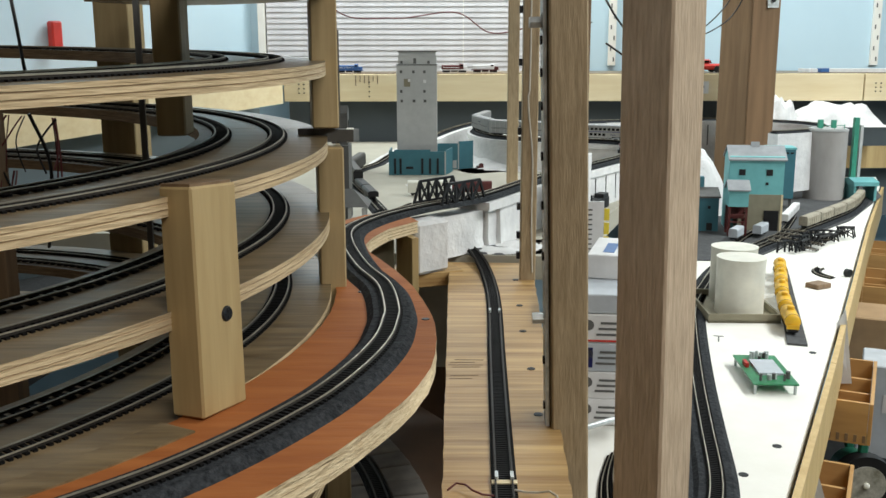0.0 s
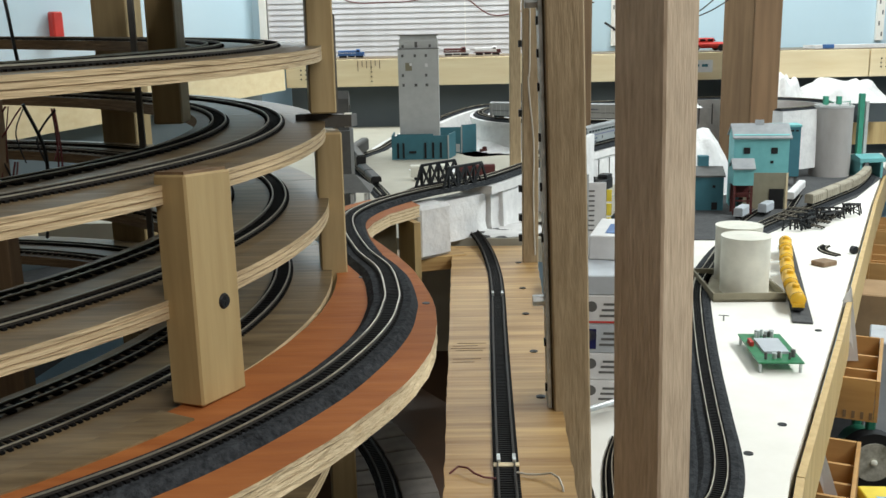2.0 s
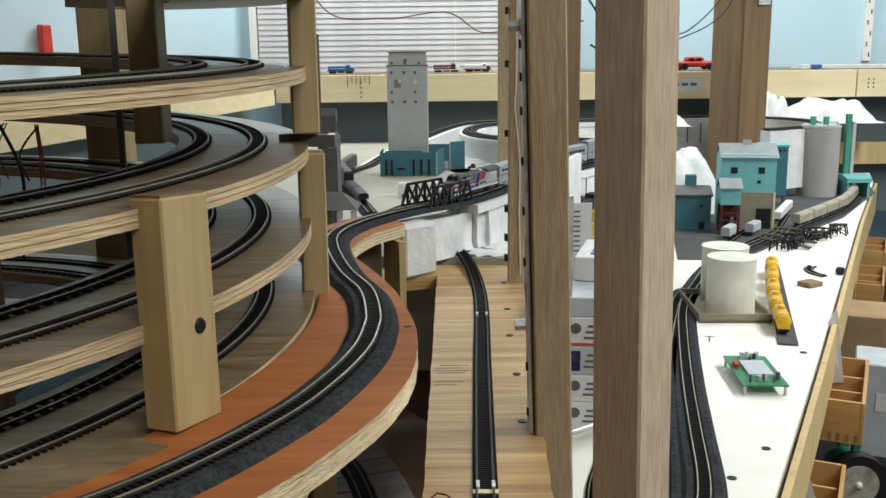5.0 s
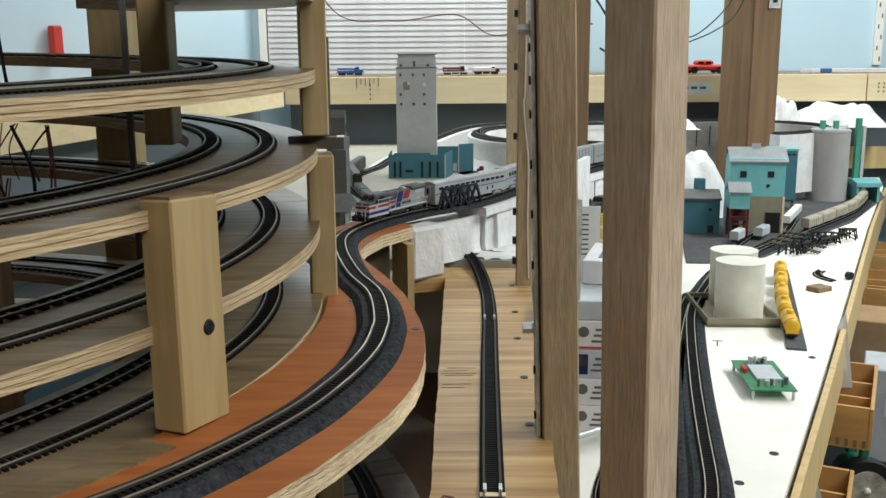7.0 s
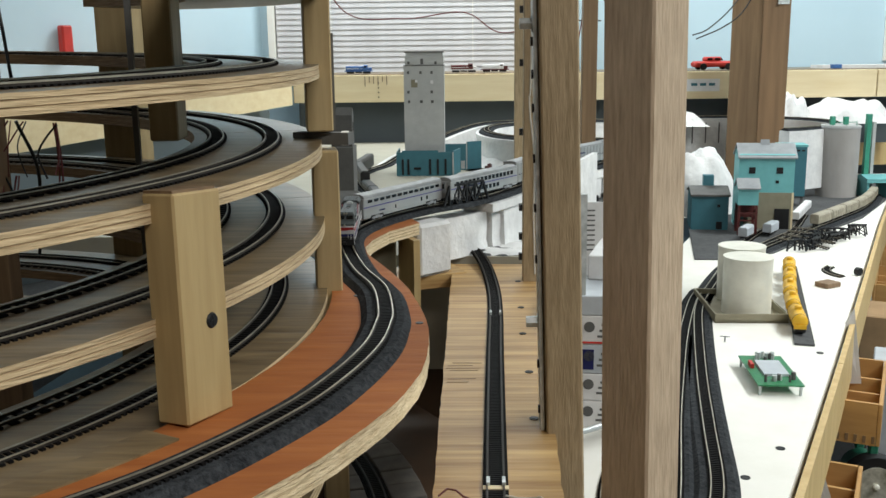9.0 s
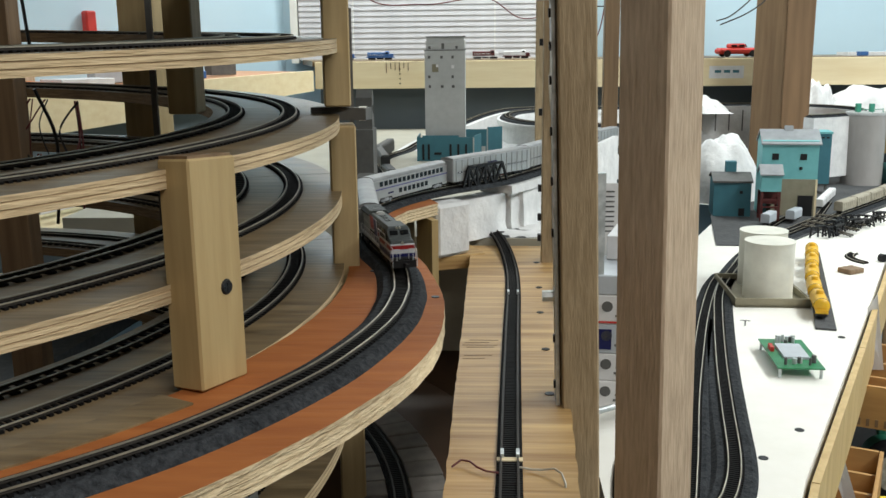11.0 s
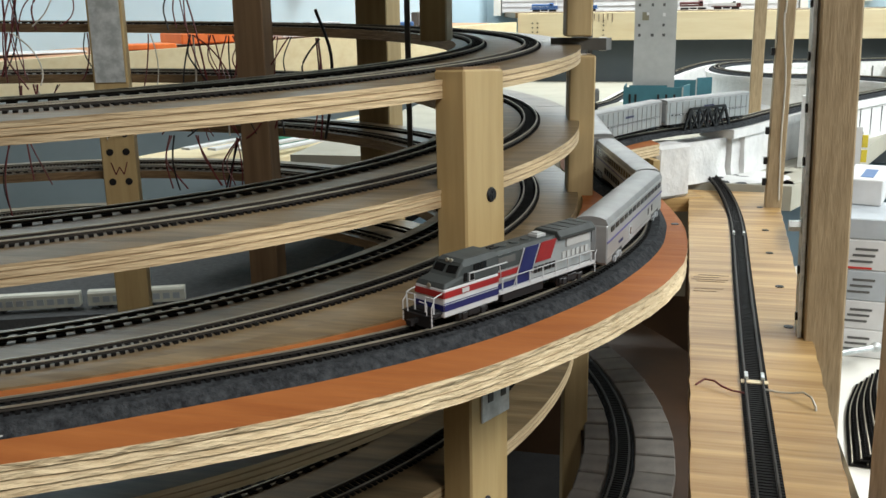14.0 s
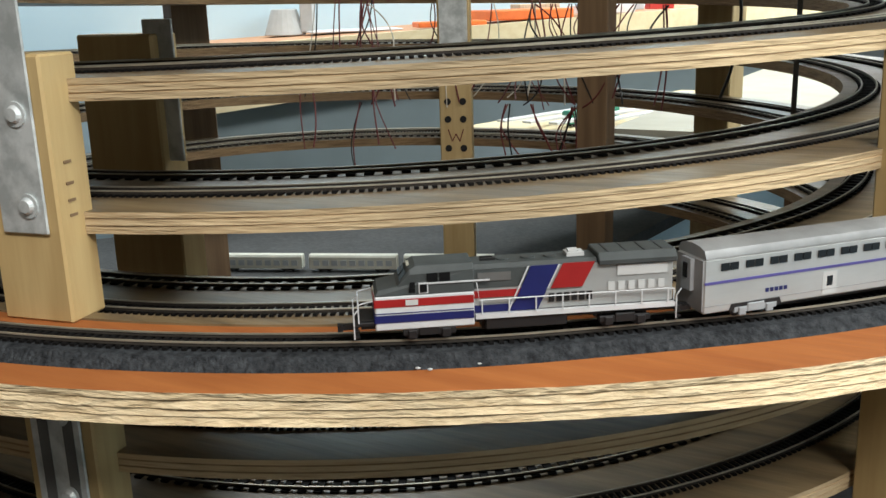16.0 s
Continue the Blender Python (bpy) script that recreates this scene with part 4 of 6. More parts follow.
track(spline([(-0.20, 1.43, TZ), (-0.16, 1.52, TZ), (-0.10, 1.60, TZ), (-0.06, 1.70, TZ)]), 0.0, label="short spur track by the station", group="far tracks")

# ---- tower and halls ----
tower = thing("grain_tower", "grey card tower with small windows on a teal hall", "tower", -0.068, 2.17, TZ)
part("shaft", M().prism([(-0.044, -0.035), (0.044, -0.035), (0.044, 0.035), (-0.044, 0.035)], 0.0, 0.2385), CONC, tower)
part("head", M().box(0.001, 0.001, 0.249, 0.084, 0.068, 0.021), CONC, tower)
part("head", M().box(0.001, 0.001, 0.263, 0.080, 0.064, 0.007), CONC, tower)
part("roof_edge", M().box(0, 0, 0.239, 0.0905, 0.072, 0.0015), GREYM, tower)
part("roof_edge", M().box(0.001, 0.001, 0.2675, 0.085, 0.069, 0.002), GREYM, tower)
for x, z, w, h, mm in ((-0.033, 0.2445, 0.005, 0.006, GREYM), (0.026, 0.2445, 0.005, 0.006, GREYM), (-0.004, 0.2475, 0.006, 0.012, GREYM), (-0.034, 0.224, 0.005, 0.006, GREYM), (-0.007, 0.224, 0.005, 0.006, GREYM), (0.017, 0.224, 0.005, 0.006, GREYM),
                       (-0.021, 0.2005, 0.014, 0.017, KHAKI), (0.0175, 0.2035, 0.006, 0.007, CARD), (-0.034, 0.182, 0.005, 0.006, GREYM), (0.017, 0.182, 0.005, 0.006, GREYM), (-0.033, 0.161, 0.005, 0.006, GREYM), (-0.006, 0.161, 0.006, 0.006, GREYM), (0.018, 0.161, 0.006, 0.006, GREYM)):
    part("window", M().box(x, -0.0352 if z < 0.238 else -0.0332, z, w, 0.0012, h), mm, tower)
part("window", M().box(-0.0165, -0.0360, 0.2055, 0.005, 0.0012, 0.006), CARD, tower)
hall = thing("teal_hall", "open teal card hall with slit windows", "hall", -0.068, 2.115, TZ)
part("front_wall", M().extr([(-0.0015, 0), (0.0015, 0), (0.0015, 0.052), (-0.0015, 0.052)], -0.062, 0.062).prism([(-0.05, -0.0015), (0.03, -0.0015), (0.03, 0.0015), (-0.05, 0.0015)], 0.052, 0.056), TEAL, hall)
part("side_wall", M().box(-0.060, 0.04, 0.027, 0.003, 0.078, 0.054), TEAL, hall)
part("side_wall", M().box(0.070, 0.034, 0.027, 0.003, 0.07, 0.054, -12), TEAL, hall)
part("corner_trim", M().box(0.0625, -0.0005, 0.026, 0.003, 0.005, 0.052), CONC, hall)
for x, h in ((-0.048, 0.034), (-0.036, 0.034), (0.012, 0.034), (0.029, 0.034), (0.046, 0.034)):
    part("slit_window", M().box(x, -0.0022, 0.020, 0.0045, 0.0014, h), IRON, hall)
part("doorway", M().box(-0.016, -0.0022, 0.0165, 0.016, 0.0014, 0.005), IRON, hall)
annex = thing("teal_annex", "open teal card annex beside the tower", "hall", 0.010, 2.22, TZ)
part("back_wall", M().box(-0.018, 0.0, 0.030, 0.062, 0.003, 0.060), TEAL, annex)
part("side_wall", M().box(0.032, 0.018, 0.032, 0.04, 0.003, 0.064, 35), TEAL, annex)
part("corner_trim", M().box(0.0145, 0.002, 0.031, 0.003, 0.004, 0.062), CONC, annex)
part("doorway", M().box(0.006, -0.002, 0.012, 0.009, 0.0014, 0.018), CONC, annex)
one("paper_sheet", M().box(0, 0, 0.0008, 0.14, 0.075, 0.0008), CARD, "white paper sheet lying on the layout", "paper", -0.01, 1.93, TZ, 12)
one("brown_figure_block", M().box(0, 0, 0.003, 0.014, 0.010, 0.006).sphere(0.004, 0.002, 0.008, 0.006, 0.005, 0.004), MAROON, "small brown scrap on the layout", "scrap", 0.075, 2.24, TZ, 20)

# ---- standing cars, bridge and station on the far layout ----


def boxcar(name, label, L, W, H, material, x, y, z, rz, roof=None, group="standing cars"):
    th = thing(name, label, "train car", x, y, z, rz, group)
    part("body", M().extr([(-W / 2, 0.006), (W / 2, 0.006), (W / 2, H * 0.88), (W * 0.36, H), (-W * 0.36, H), (-W / 2, H * 0.88)], -L / 2, L / 2), material, th, bevel=0.0004)
    if roof:
        part("roof", M().extr([(-W * 0.47, H * 0.90), (W * 0.47, H * 0.90), (W * 0.34, H * 1.03), (-W * 0.34, H * 1.03)], -L / 2, L / 2), roof, th)
    for sx in (-1, 1):
        t = M().box(sx * L * 0.33, 0, 0.0045, L * 0.16, W * 0.6, 0.004)
        for k in (-1, 1):
            for s in (-1, 1):
                t.cyl(sx * L * 0.33 + k * L * 0.05, s * 0.0045 - 0.0008, 0.0028, 0.0028, 0.0016, 10, "y")
        part("truck", t, BLACKP, th)
    return th


FS = np.array([p[5] for p in FL])
FP = np.array([p[:3] for p in FL])
s = 0.10
for L in (0.09, 0.09, 0.165, 0.165):
    a = [np.interp(s + 0.02, FS, FP[:, i]) for i in range(3)]
    b = [np.interp(s + L - 0.02, FS, FP[:, i]) for i in range(3)]
    boxcar("dark_coach" if L > 0.1 else "dark_tender", "black model coach with a grey roof on the branch track" if L > 0.1 else "low black model flat car on the branch track", L, 0.019, 0.032 if L > 0.1 else 0.016, BLACKP, (a[0] + b[0]) / 2, (a[1] + b[1]) / 2, TZ + 0.0073, math.degrees(math.atan2(b[1] - a[1], b[0] - a[0])), GREYM if L > 0.1 else BLACKP)
    s += L + 0.006
boxcar("tank_car", "white and black model tank car standing behind the bridge", 0.075, 0.019, 0.028, TANKW, -0.038, 1.81, TZ, 4)
boxcar("freight_car", "red model freight car standing behind the bridge", 0.075, 0.019, 0.026, MAROON, 0.046, 1.815, TZ, 4)
bridge = thing("truss_bridge", "black model truss bridge over the main line", "bridge", 0.004, 1.272, 1.0992, 50)
for sy in (-0.017, 0.030):
    x0, x1, top = -0.038, 0.054, 0.0255
    part("lower_chord", M().beam((x0, sy, -0.003), (x1, sy, -0.003), 0.0026, 0.006), IRON, bridge)
    part("upper_chord", M().beam((x0 + 0.012, sy, top), (x1 - 0.012, sy, top), 0.0026, 0.0034), IRON, bridge)
    xs = np.linspace(x0 + 0.012, x1 - 0.012, 5)
    part("end_post", M().beam((x0, sy, -0.003), (x0 + 0.012, sy, top), 0.0026, 0.003), IRON, bridge)
    part("end_post", M().beam((x1, sy, -0.003), (x1 - 0.012, sy, top), 0.0026, 0.003), IRON, bridge)
    for k in range(4):
        part("vertical", M().beam((xs[k], sy, -0.003), (xs[k], sy, top), 0.0028, 0.0028), IRON, bridge)
        part("diagonal", M().beam((xs[k], sy, top if k % 2 == 0 else -0.003), (xs[k + 1], sy, -0.003 if k % 2 == 0 else top), 0.0028, 0.0028), IRON, bridge)
        part("diagonal", M().beam((xs[k], sy - 0.001, -0.003 if k % 2 == 0 else top), (xs[k + 1], sy - 0.001, top if k % 2 == 0 else -0.003), 0.0016, 0.0016), IRON, bridge)
station = thing("station_shed", "dark grey model shed with an open porch", "shed", -0.154, 1.47, TZ)
part("wall", M().box(-0.022, 0.02, 0.018, 0.03, 0.05, 0.036), GREYM, station)
for x, y in ((0.005, -0.012), (0.026, -0.012), (0.026, 0.03)):
    part("porch_post", M().box(x, y, 0.016, 0.005, 0.005, 0.032), CONC, station)
rf = M()
rf.v += [(-0.045, -0.018, 0.034), (0.034, -0.018, 0.034), (0.034, 0.05, 0.034), (-0.045, 0.05, 0.034), (-0.02, 0.016, 0.058), (0.008, 0.016, 0.058)]
for q in ((0, 1, 5, 4), (1, 2, 5), (2, 3, 4, 5), (3, 0, 4), (3, 2, 1, 0)):
    rf.face(q)
part("roof", rf, GREYM, station)
elev = thing("slim_elevator", "tall dark grey model grain elevator", "elevator", -0.172, 1.56, TZ)
part("shaft", M().box(0, 0, 0.06, 0.030, 0.05, 0.12), GREYM, elev)
part("head", M().extr([(-0.014, 0.12), (0.014, 0.12), (0.011, 0.17), (0, 0.182), (-0.011, 0.17)], -0.013, 0.013), GREYM, elev)
part("window", M().box(0.0135, 0.0, 0.152, 0.001, 0.006, 0.014), IRON, elev)

# ---- mill, silo, tanks on the white table ----
mill = thing("feed_mill", "aqua feed mill with grey roofs on a khaki ground floor", "mill", 0.645, 2.04, 0.9165, -8)
part("tower_block", M().extr([(0.0, 0.078), (0.075, 0.078), (0.075, 0.158), (0.0375, 0.170), (0.0, 0.158)], -0.045, 0.068), AQUA, mill)
part("main_roof", M().extr([(-0.006, 0.150), (0.0375, 0.176), (0.081, 0.150), (0.081, 0.153), (0.0375, 0.1795), (-0.006, 0.153)], -0.048, 0.072), ROOFG, mill)
part("roof_vent", M().extr([(0.028, 0.17), (0.047, 0.17), (0.0375, 0.187)], 0.002, 0.02), ROOFG, mill)
part("ground_floor", M().box(0.022, 0.036, 0.039, 0.088, 0.076, 0.078), KHAKI, mill)
part("side_wall", M().box(-0.036, 0.05, 0.045, 0.018, 0.05, 0.09), AQUA, mill)
part("loading_door", M().box(0.046, -0.0028, 0.022, 0.03, 0.002, 0.044), IRON, mill)
for x, z in ((-0.018, 0.125), (0.038, 0.125)):
    part("window", M().box(x, -0.0008, z, 0.013, 0.0015, 0.013), IRON, mill)
part("window", M().box(0.034, -0.0008, 0.101, 0.006, 0.0015, 0.006), IRON, mill)
part("corner_trim", M().box(0.0665, -0.001, 0.039, 0.004, 0.004, 0.078), WHITEBOARD, mill)
part("leg_house", M().extr([(-0.075, 0.062), (-0.030, 0.062), (-0.030, 0.098), (-0.0525, 0.112), (-0.075, 0.098)], -0.054, -0.014), AQUA, mill)
part("leg_roof", M().extr([(-0.080, 0.095), (-0.0525, 0.1125), (-0.025, 0.095), (-0.025, 0.0975), (-0.0525, 0.1155), (-0.080, 0.0975)], -0.057, -0.011), ROOFG, mill)
for x in (-0.051, -0.017):
    for y in (-0.072, -0.033):
        part("leg", M().box(x, y, 0.031, 0.005, 0.005, 0.062), MAROON, mill)
part("leg_panel", M().box(-0.034, -0.036, 0.046, 0.032, 0.002, 0.030), MAROON, mill)
for z in (0.015, 0.03, 0.045):
    part("leg_brace", M().box(-0.034, -0.074, z, 0.036, 0.002, 0.003), MAROON, mill)
    part("leg_brace", M().box(-0.0145, -0.052, z, 0.002, 0.038, 0.003), MAROON, mill)
store = thing("mill_store", "low teal model store with a grey roof", "store", 0.545, 2.075, 0.9165, -8)
part("wall", M().extr([(-0.045, 0), (0.045, 0), (0.045, 0.075), (0, 0.085), (-0.045, 0.075)], -0.038, 0.038), TEAL, store)
part("roof", M().extr([(-0.05, 0.072), (0, 0.0855), (0.05, 0.072), (0.05, 0.076), (0, 0.0895), (-0.05, 0.076)], -0.041, 0.041), GREYM, store)
part("cupola", M().box(0.0, 0.01, 0.098, 0.022, 0.022, 0.026), TEAL, store)
part("window", M().box(0.018, -0.0455, 0.052, 0.006, 0.0015, 0.006), IRON, store)
part("door", M().box(0.020, -0.0455, 0.010, 0.012, 0.0015, 0.016), IRON, store)
annex2 = thing("mill_annex", "tall teal model annex beside the tracks", "store", 0.815, 2.36, 0.9165, -8)
part("wall", M().box(0, 0, 0.085, 0.062, 0.06, 0.12), TEAL, annex2)
part("roof", M().box(0, 0, 0.147, 0.066, 0.064, 0.005), AQUA, annex2)
for x in (-0.026, 0.026):
    part("leg", M().box(x, -0.02, 0.0125, 0.006, 0.006, 0.025), GREYM, annex2)
for k in range(5):
    part("window", M().box(-0.022 + 0.011 * k, -0.0308, 0.136, 0.007, 0.0015, 0.004), IRON, annex2)
silo = thing("storage_silo", "tall warm grey cylindrical silo with green top gear", "silo", 0.985, 2.505, 0.9165)
part("drum", M().cyl(0, 0, 0, 0.050, 0.176, 40), SILOG, silo, smooth=True)
part("lid", M().cyl(0, 0, 0.1765, 0.051, 0.004, 40), CONC, silo, smooth=True)
part("rim", M().cyl(0, 0, 0.181, 0.047, 0.002, 40), CONC, silo)
for x, y in ((-0.024, -0.01), (-0.016, 0.012), (0.012, -0.004)):
    part("vent_box", M().box(x, y, 0.194, 0.011, 0.011, 0.020), GREENM, silo)
for x, y in ((-0.03, -0.03), (0.0, -0.042), (0.03, -0.03), (0.042, 0.0)):
    part("rail_stanchion", M().box(x, y, 0.187, 0.0014, 0.0014, 0.011), GREENM, silo)
part("guard_rail", M().tube([(-0.03, -0.03, 0.192), (0.0, -0.042, 0.192), (0.03, -0.03, 0.192), (0.042, 0, 0.192)], 0.0009), GREENM, silo)
leg = thing("elevator_leg", "green elevator leg with a dump shed", "elevator", 1.065, 2.50, 0.9165)
part("leg_casing", M().box(-0.010, 0, 0.105, 0.012, 0.014, 0.21), GREENM, leg)
part("leg_casing", M().box(0.006, 0.004, 0.095, 0.008, 0.010, 0.19), CONC, leg)
part("shed_wall", M().box(-0.022, -0.02, 0.020, 0.006, 0.07, 0.040), AQUA, leg)
part("shed_wall", M().box(0.030, -0.02, 0.020, 0.006, 0.07, 0.040), AQUA, leg)
part("shed_roof", M().extr([(-0.060, 0.040), (0.02, 0.040), (0.02, 0.050), (-0.02, 0.058), (-0.060, 0.050)], -0.028, 0.036), AQUA, leg)
part("gable", M().box(0.004, -0.052, 0.044, 0.056, 0.002, 0.010), AQUA, leg)
tank = thing("twin_tanks", "two white plastic tanks on a shallow wooden tray", "tank", 0.424, 1.40, 0.915, -2)
part("tray_floor", M().box(0, 0, 0.002, 0.102, 0.15, 0.004), KHAKI, tank)
for x, y, sx, sy in ((0, -0.0735, 0.102, 0.003), (0, 0.0735, 0.102, 0.003), (-0.0495, 0, 0.003, 0.144), (0.0495, 0, 0.003, 0.144)):
    part("tray_rim", M().box(x, y, 0.0065, sx, sy, 0.013), KHAKI, tank)
for x, y in ((0.004, -0.026), (0.014, 0.052)):
    d = part("drum", M().cyl(x, y, 0.004, 0.0345, 0.080, 40), TANKW, tank, smooth=True)
    part("rim", M().cyl(x, y, 0.084, 0.0352, 0.002, 40), TANKW, tank, smooth=True)
tanks = [(0.470, 1.262), (0.487, 1.340), (0.508, 1.418), (0.532, 1.494), (0.558, 1.572), (0.583, 1.650)]
one("dark_track_strip", M().prism([(0.446, 1.222), (0.470, 1.215), (0.602, 1.672), (0.580, 1.68)], 0.9152, 0.918), DARKG, "dark strip of track under the tank cars", "track strip")
for (x, y), (x2, y2) in zip(tanks[:5], tanks[1:]):
    c = thing("yellow_tank_car", "yellow model tank car with a central dome", "train car", (x + x2) / 2 - 0.006, (y + y2) / 2 - 0.01, 0.919, math.degrees(math.atan2(y2 - y, x2 - x)), "yellow tank cars")
    part("barrel", M().cyl(-0.029, 0, 0.0160, 0.0104, 0.058, 18, "x").sphere(-0.029, 0, 0.0160, 0.004, 0.0104, 0.0104).sphere(0.029, 0, 0.0160, 0.004, 0.0104, 0.0104), YELLOW, c, smooth=True)
    part("dome", M().cyl(0, 0, 0.0250, 0.0050, 0.005, 14).sphere(0, 0, 0.0300, 0.0050, 0.0050, 0.0018), YELLOW, c, smooth=True)
    part("frame", M().box(0, 0, 0.0052, 0.074, 0.013, 0.003), BLACKP, c)
    part("end_platform", M().box(-0.034, 0, 0.0095, 0.003, 0.016, 0.005), YELLOW, c)
    for sx in (-0.022, 0.022):
        part("truck", M().box(sx, 0, 0.0028, 0.014, 0.013, 0.004), BLACKP, c)
    for sx in (-0.0285, 0.0262):
        part("band", M().cyl(sx, 0, 0.0160, 0.0107, 0.0009, 18, "x"), IRON, c)
board = thing("circuit_board", "green circuit board with soldered components", "circuit board", 0.372, 1.088, 0.915, -4)
part("board", M().box(0, 0, 0.012, 0.050, 0.105, 0.0016), PCB, board)
part("chip", M().box(0.002, 0.002, 0.0143, 0.028, 0.05, 0.003), CARDG, board, "pale grey module")
part("red_connector", M().box(-0.019, 0.012, 0.0150, 0.004, 0.016, 0.006), REDI, board)
random.seed(2)
for k in range(16):
    y = random.choice((-0.040, -0.034, 0.036, 0.042))
    part("component", M().cyl(random.uniform(-0.018, 0.020), y + random.uniform(-0.003, 0.003), 0.0128, random.uniform(0.0014, 0.003), random.uniform(0.004, 0.009), 10), GALV if k % 3 else GREYM, board)
for x, y in ((-0.022, -0.049), (0.022, -0.049), (-0.022, 0.049), (0.022, 0.049)):
    part("standoff", M().cyl(x, y, 0, 0.0018, 0.0115, 8), GALV, board)
one("tee_mark", M().box(0, 0.012, 0.0003, 0.013, 0.0022, 0.0005).box(0, -0.001, 0.0003, 0.0018, 0.024, 0.0005), GREYM, "letter T pencilled on the white tabletop", "mark", 0.364, 1.25, 0.915, -16)

# tracks on the white table
T1 = spline([(0.165, 0.62, 0.915), (0.197, 0.704, 0.915), (0.221, 0.751, 0.915), (0.241, 0.816, 0.915), (0.264, 0.936, 0.915), (0.291, 1.074, 0.915), (0.329, 1.25, 0.915), (0.362, 1.385, 0.915), (0.40, 1.49, 0.915), (0.492, 1.690, 0.915), (0.598, 1.828, 0.917), (0.715, 1.970, 0.917), (0.85, 2.13, 0.917), (0.96, 2.27, 0.917), (1.062, 2.45, 0.917), (1.10, 2.56, 0.917)])
track(T1, 0.004, 0.040, "yard track on dark foam across the white table", group="yard tracks")
T2 = spline([(0.12, 0.52, 0.915), (0.165, 0.66, 0.915), (0.200, 0.80, 0.915), (0.236, 0.96, 0.915), (0.268, 1.09, 0.915), (0.312, 1.26, 0.915), (0.36, 1.42, 0.915), (0.392, 1.50, 0.916)])
track(T2, 0.004, 0.034, "second yard track beside the table edge", group="yard tracks")
track(spline([(0.43, 1.565, 0.917), (0.50, 1.73, 0.917), (0.56, 1.86, 0.917), (0.615, 1.96, 0.917), (0.66, 2.03, 0.917)]), 0.0, label="mill spur track beside the feed mill", group="yard tracks")
track(spline([(0.46, 1.63, 0.917), (0.54, 1.78, 0.917), (0.60, 1.86, 0.917), (0.66, 1.94, 0.917), (0.71, 2.01, 0.917), (0.80, 2.20, 0.917)]), 0.0, label="mill spur track beside the feed mill", group="yard tracks")
for x, y, rz in ((0.586, 1.925, 58), (0.648, 1.965, 55)):
    boxcar("mill_car", "pale grey model hopper car at the mill", 0.05, 0.018, 0.024, CARDG, x, y, 0.9203, rz)
for k in range(4):
    boxcar("mill_car", "white model box car beside the mill", 0.045, 0.017, 0.022, CARD, 0.752 + 0.022 * k, 2.115 + 0.043 * k, 0.9203, 63)
TS = np.array([p[5] for p in T1])
TP = np.array([p[:3] for p in T1])
s0 = float(TS[np.argmin((TP[:, 0] - 0.755) ** 2 + (TP[:, 1] - 2.015) ** 2)])
for k in range(6):
    a = [np.interp(s0 + 0.085 * k + 0.012, TS, TP[:, i]) for i in range(3)]
    b = [np.interp(s0 + 0.085 * k + 0.07, TS, TP[:, i]) for i in range(3)]
    c = boxcar("hopper_car", "weathered tan model hopper car", 0.079, 0.019, 0.026, HOPPER, (a[0] + b[0]) / 2, (a[1] + b[1]) / 2, 0.9243, math.degrees(math.atan2(b[1] - a[1], b[0] - a[0])), group="hopper cars")
    for j in range(7):
        for sy in (-1, 1):
            part("rib", M().box(-0.033 + 0.011 * j, sy * 0.0098, 0.0145, 0.0012, 0.0012, 0.015), HOPPER, c)
random.seed(21)


def trestle_bent(x, y, rz, tip, h, w):
    """A small trestle bent: cap, three legs and crossed braces."""
    b = thing("trestle_bent", "small black trestle bent heaped on the table", "trestle", group="trestle bents")
    for u in (-0.5, 0.0, 0.5):
        part("leg", M().beam((u * w, 0, 0.0005), (u * w * 0.8, 0, h), 0.0026, 0.0026), IRON, b)
    part("cap", M().box(0, 0, h + 0.001, w * 0.95, 0.003, 0.0028), IRON, b)
    for sg in (-1, 1):
        part("brace", M().beam((-sg * w * 0.5, 0.0016 * sg, 0.003), (sg * w * 0.42, 0.0016 * sg, h - 0.002), 0.0018, 0.0018), IRON, b)
    b.matrix_basis = pose(x, y, 0.9172, 0, 0, rz) @ pose(0, 0, 0, tip, 0, 0)


for k in range(18):
    q = k / 17
    trestle_bent(0.652 + 0.165 * q + random.uniform(-0.012, 0.012), 1.80 + 0.17 * q + random.uniform(-0.016, 0.016), random.uniform(-35, 60), random.uniform(-38, 38), random.uniform(0.017, 0.026), random.uniform(0.028, 0.042))
for k in range(4):
    track(arc(0.59 + 0.02 * k, 1.68 + 0.03 * k, 0.18 + 0.006 * k, 48, 78, 0.9172 + 0.003 * k, 0.930), label="loose curved track piece lying on the trestle heap", group="loose track", pitch=0.006)
track(arc(0.70, 1.63, 0.058, 130, 215, 0.915, 0.915), label="loose curved track piece on the table", group="loose track")
one("brown_block", M().box(0, 0, 0.004, 0.032, 0.026, 0.008), OAK_DARK, "small brown wooden block on the table", "block", 0.605, 1.535, 0.915, 30, bevel=0.001)
one("black_wheel", M().cyl(0, -0.004, 0.007, 0.007, 0.008, 16, "y"), BLACKP, "small black wheel lying on the table", "wheel", 0.684, 1.61, 0.915, 30)

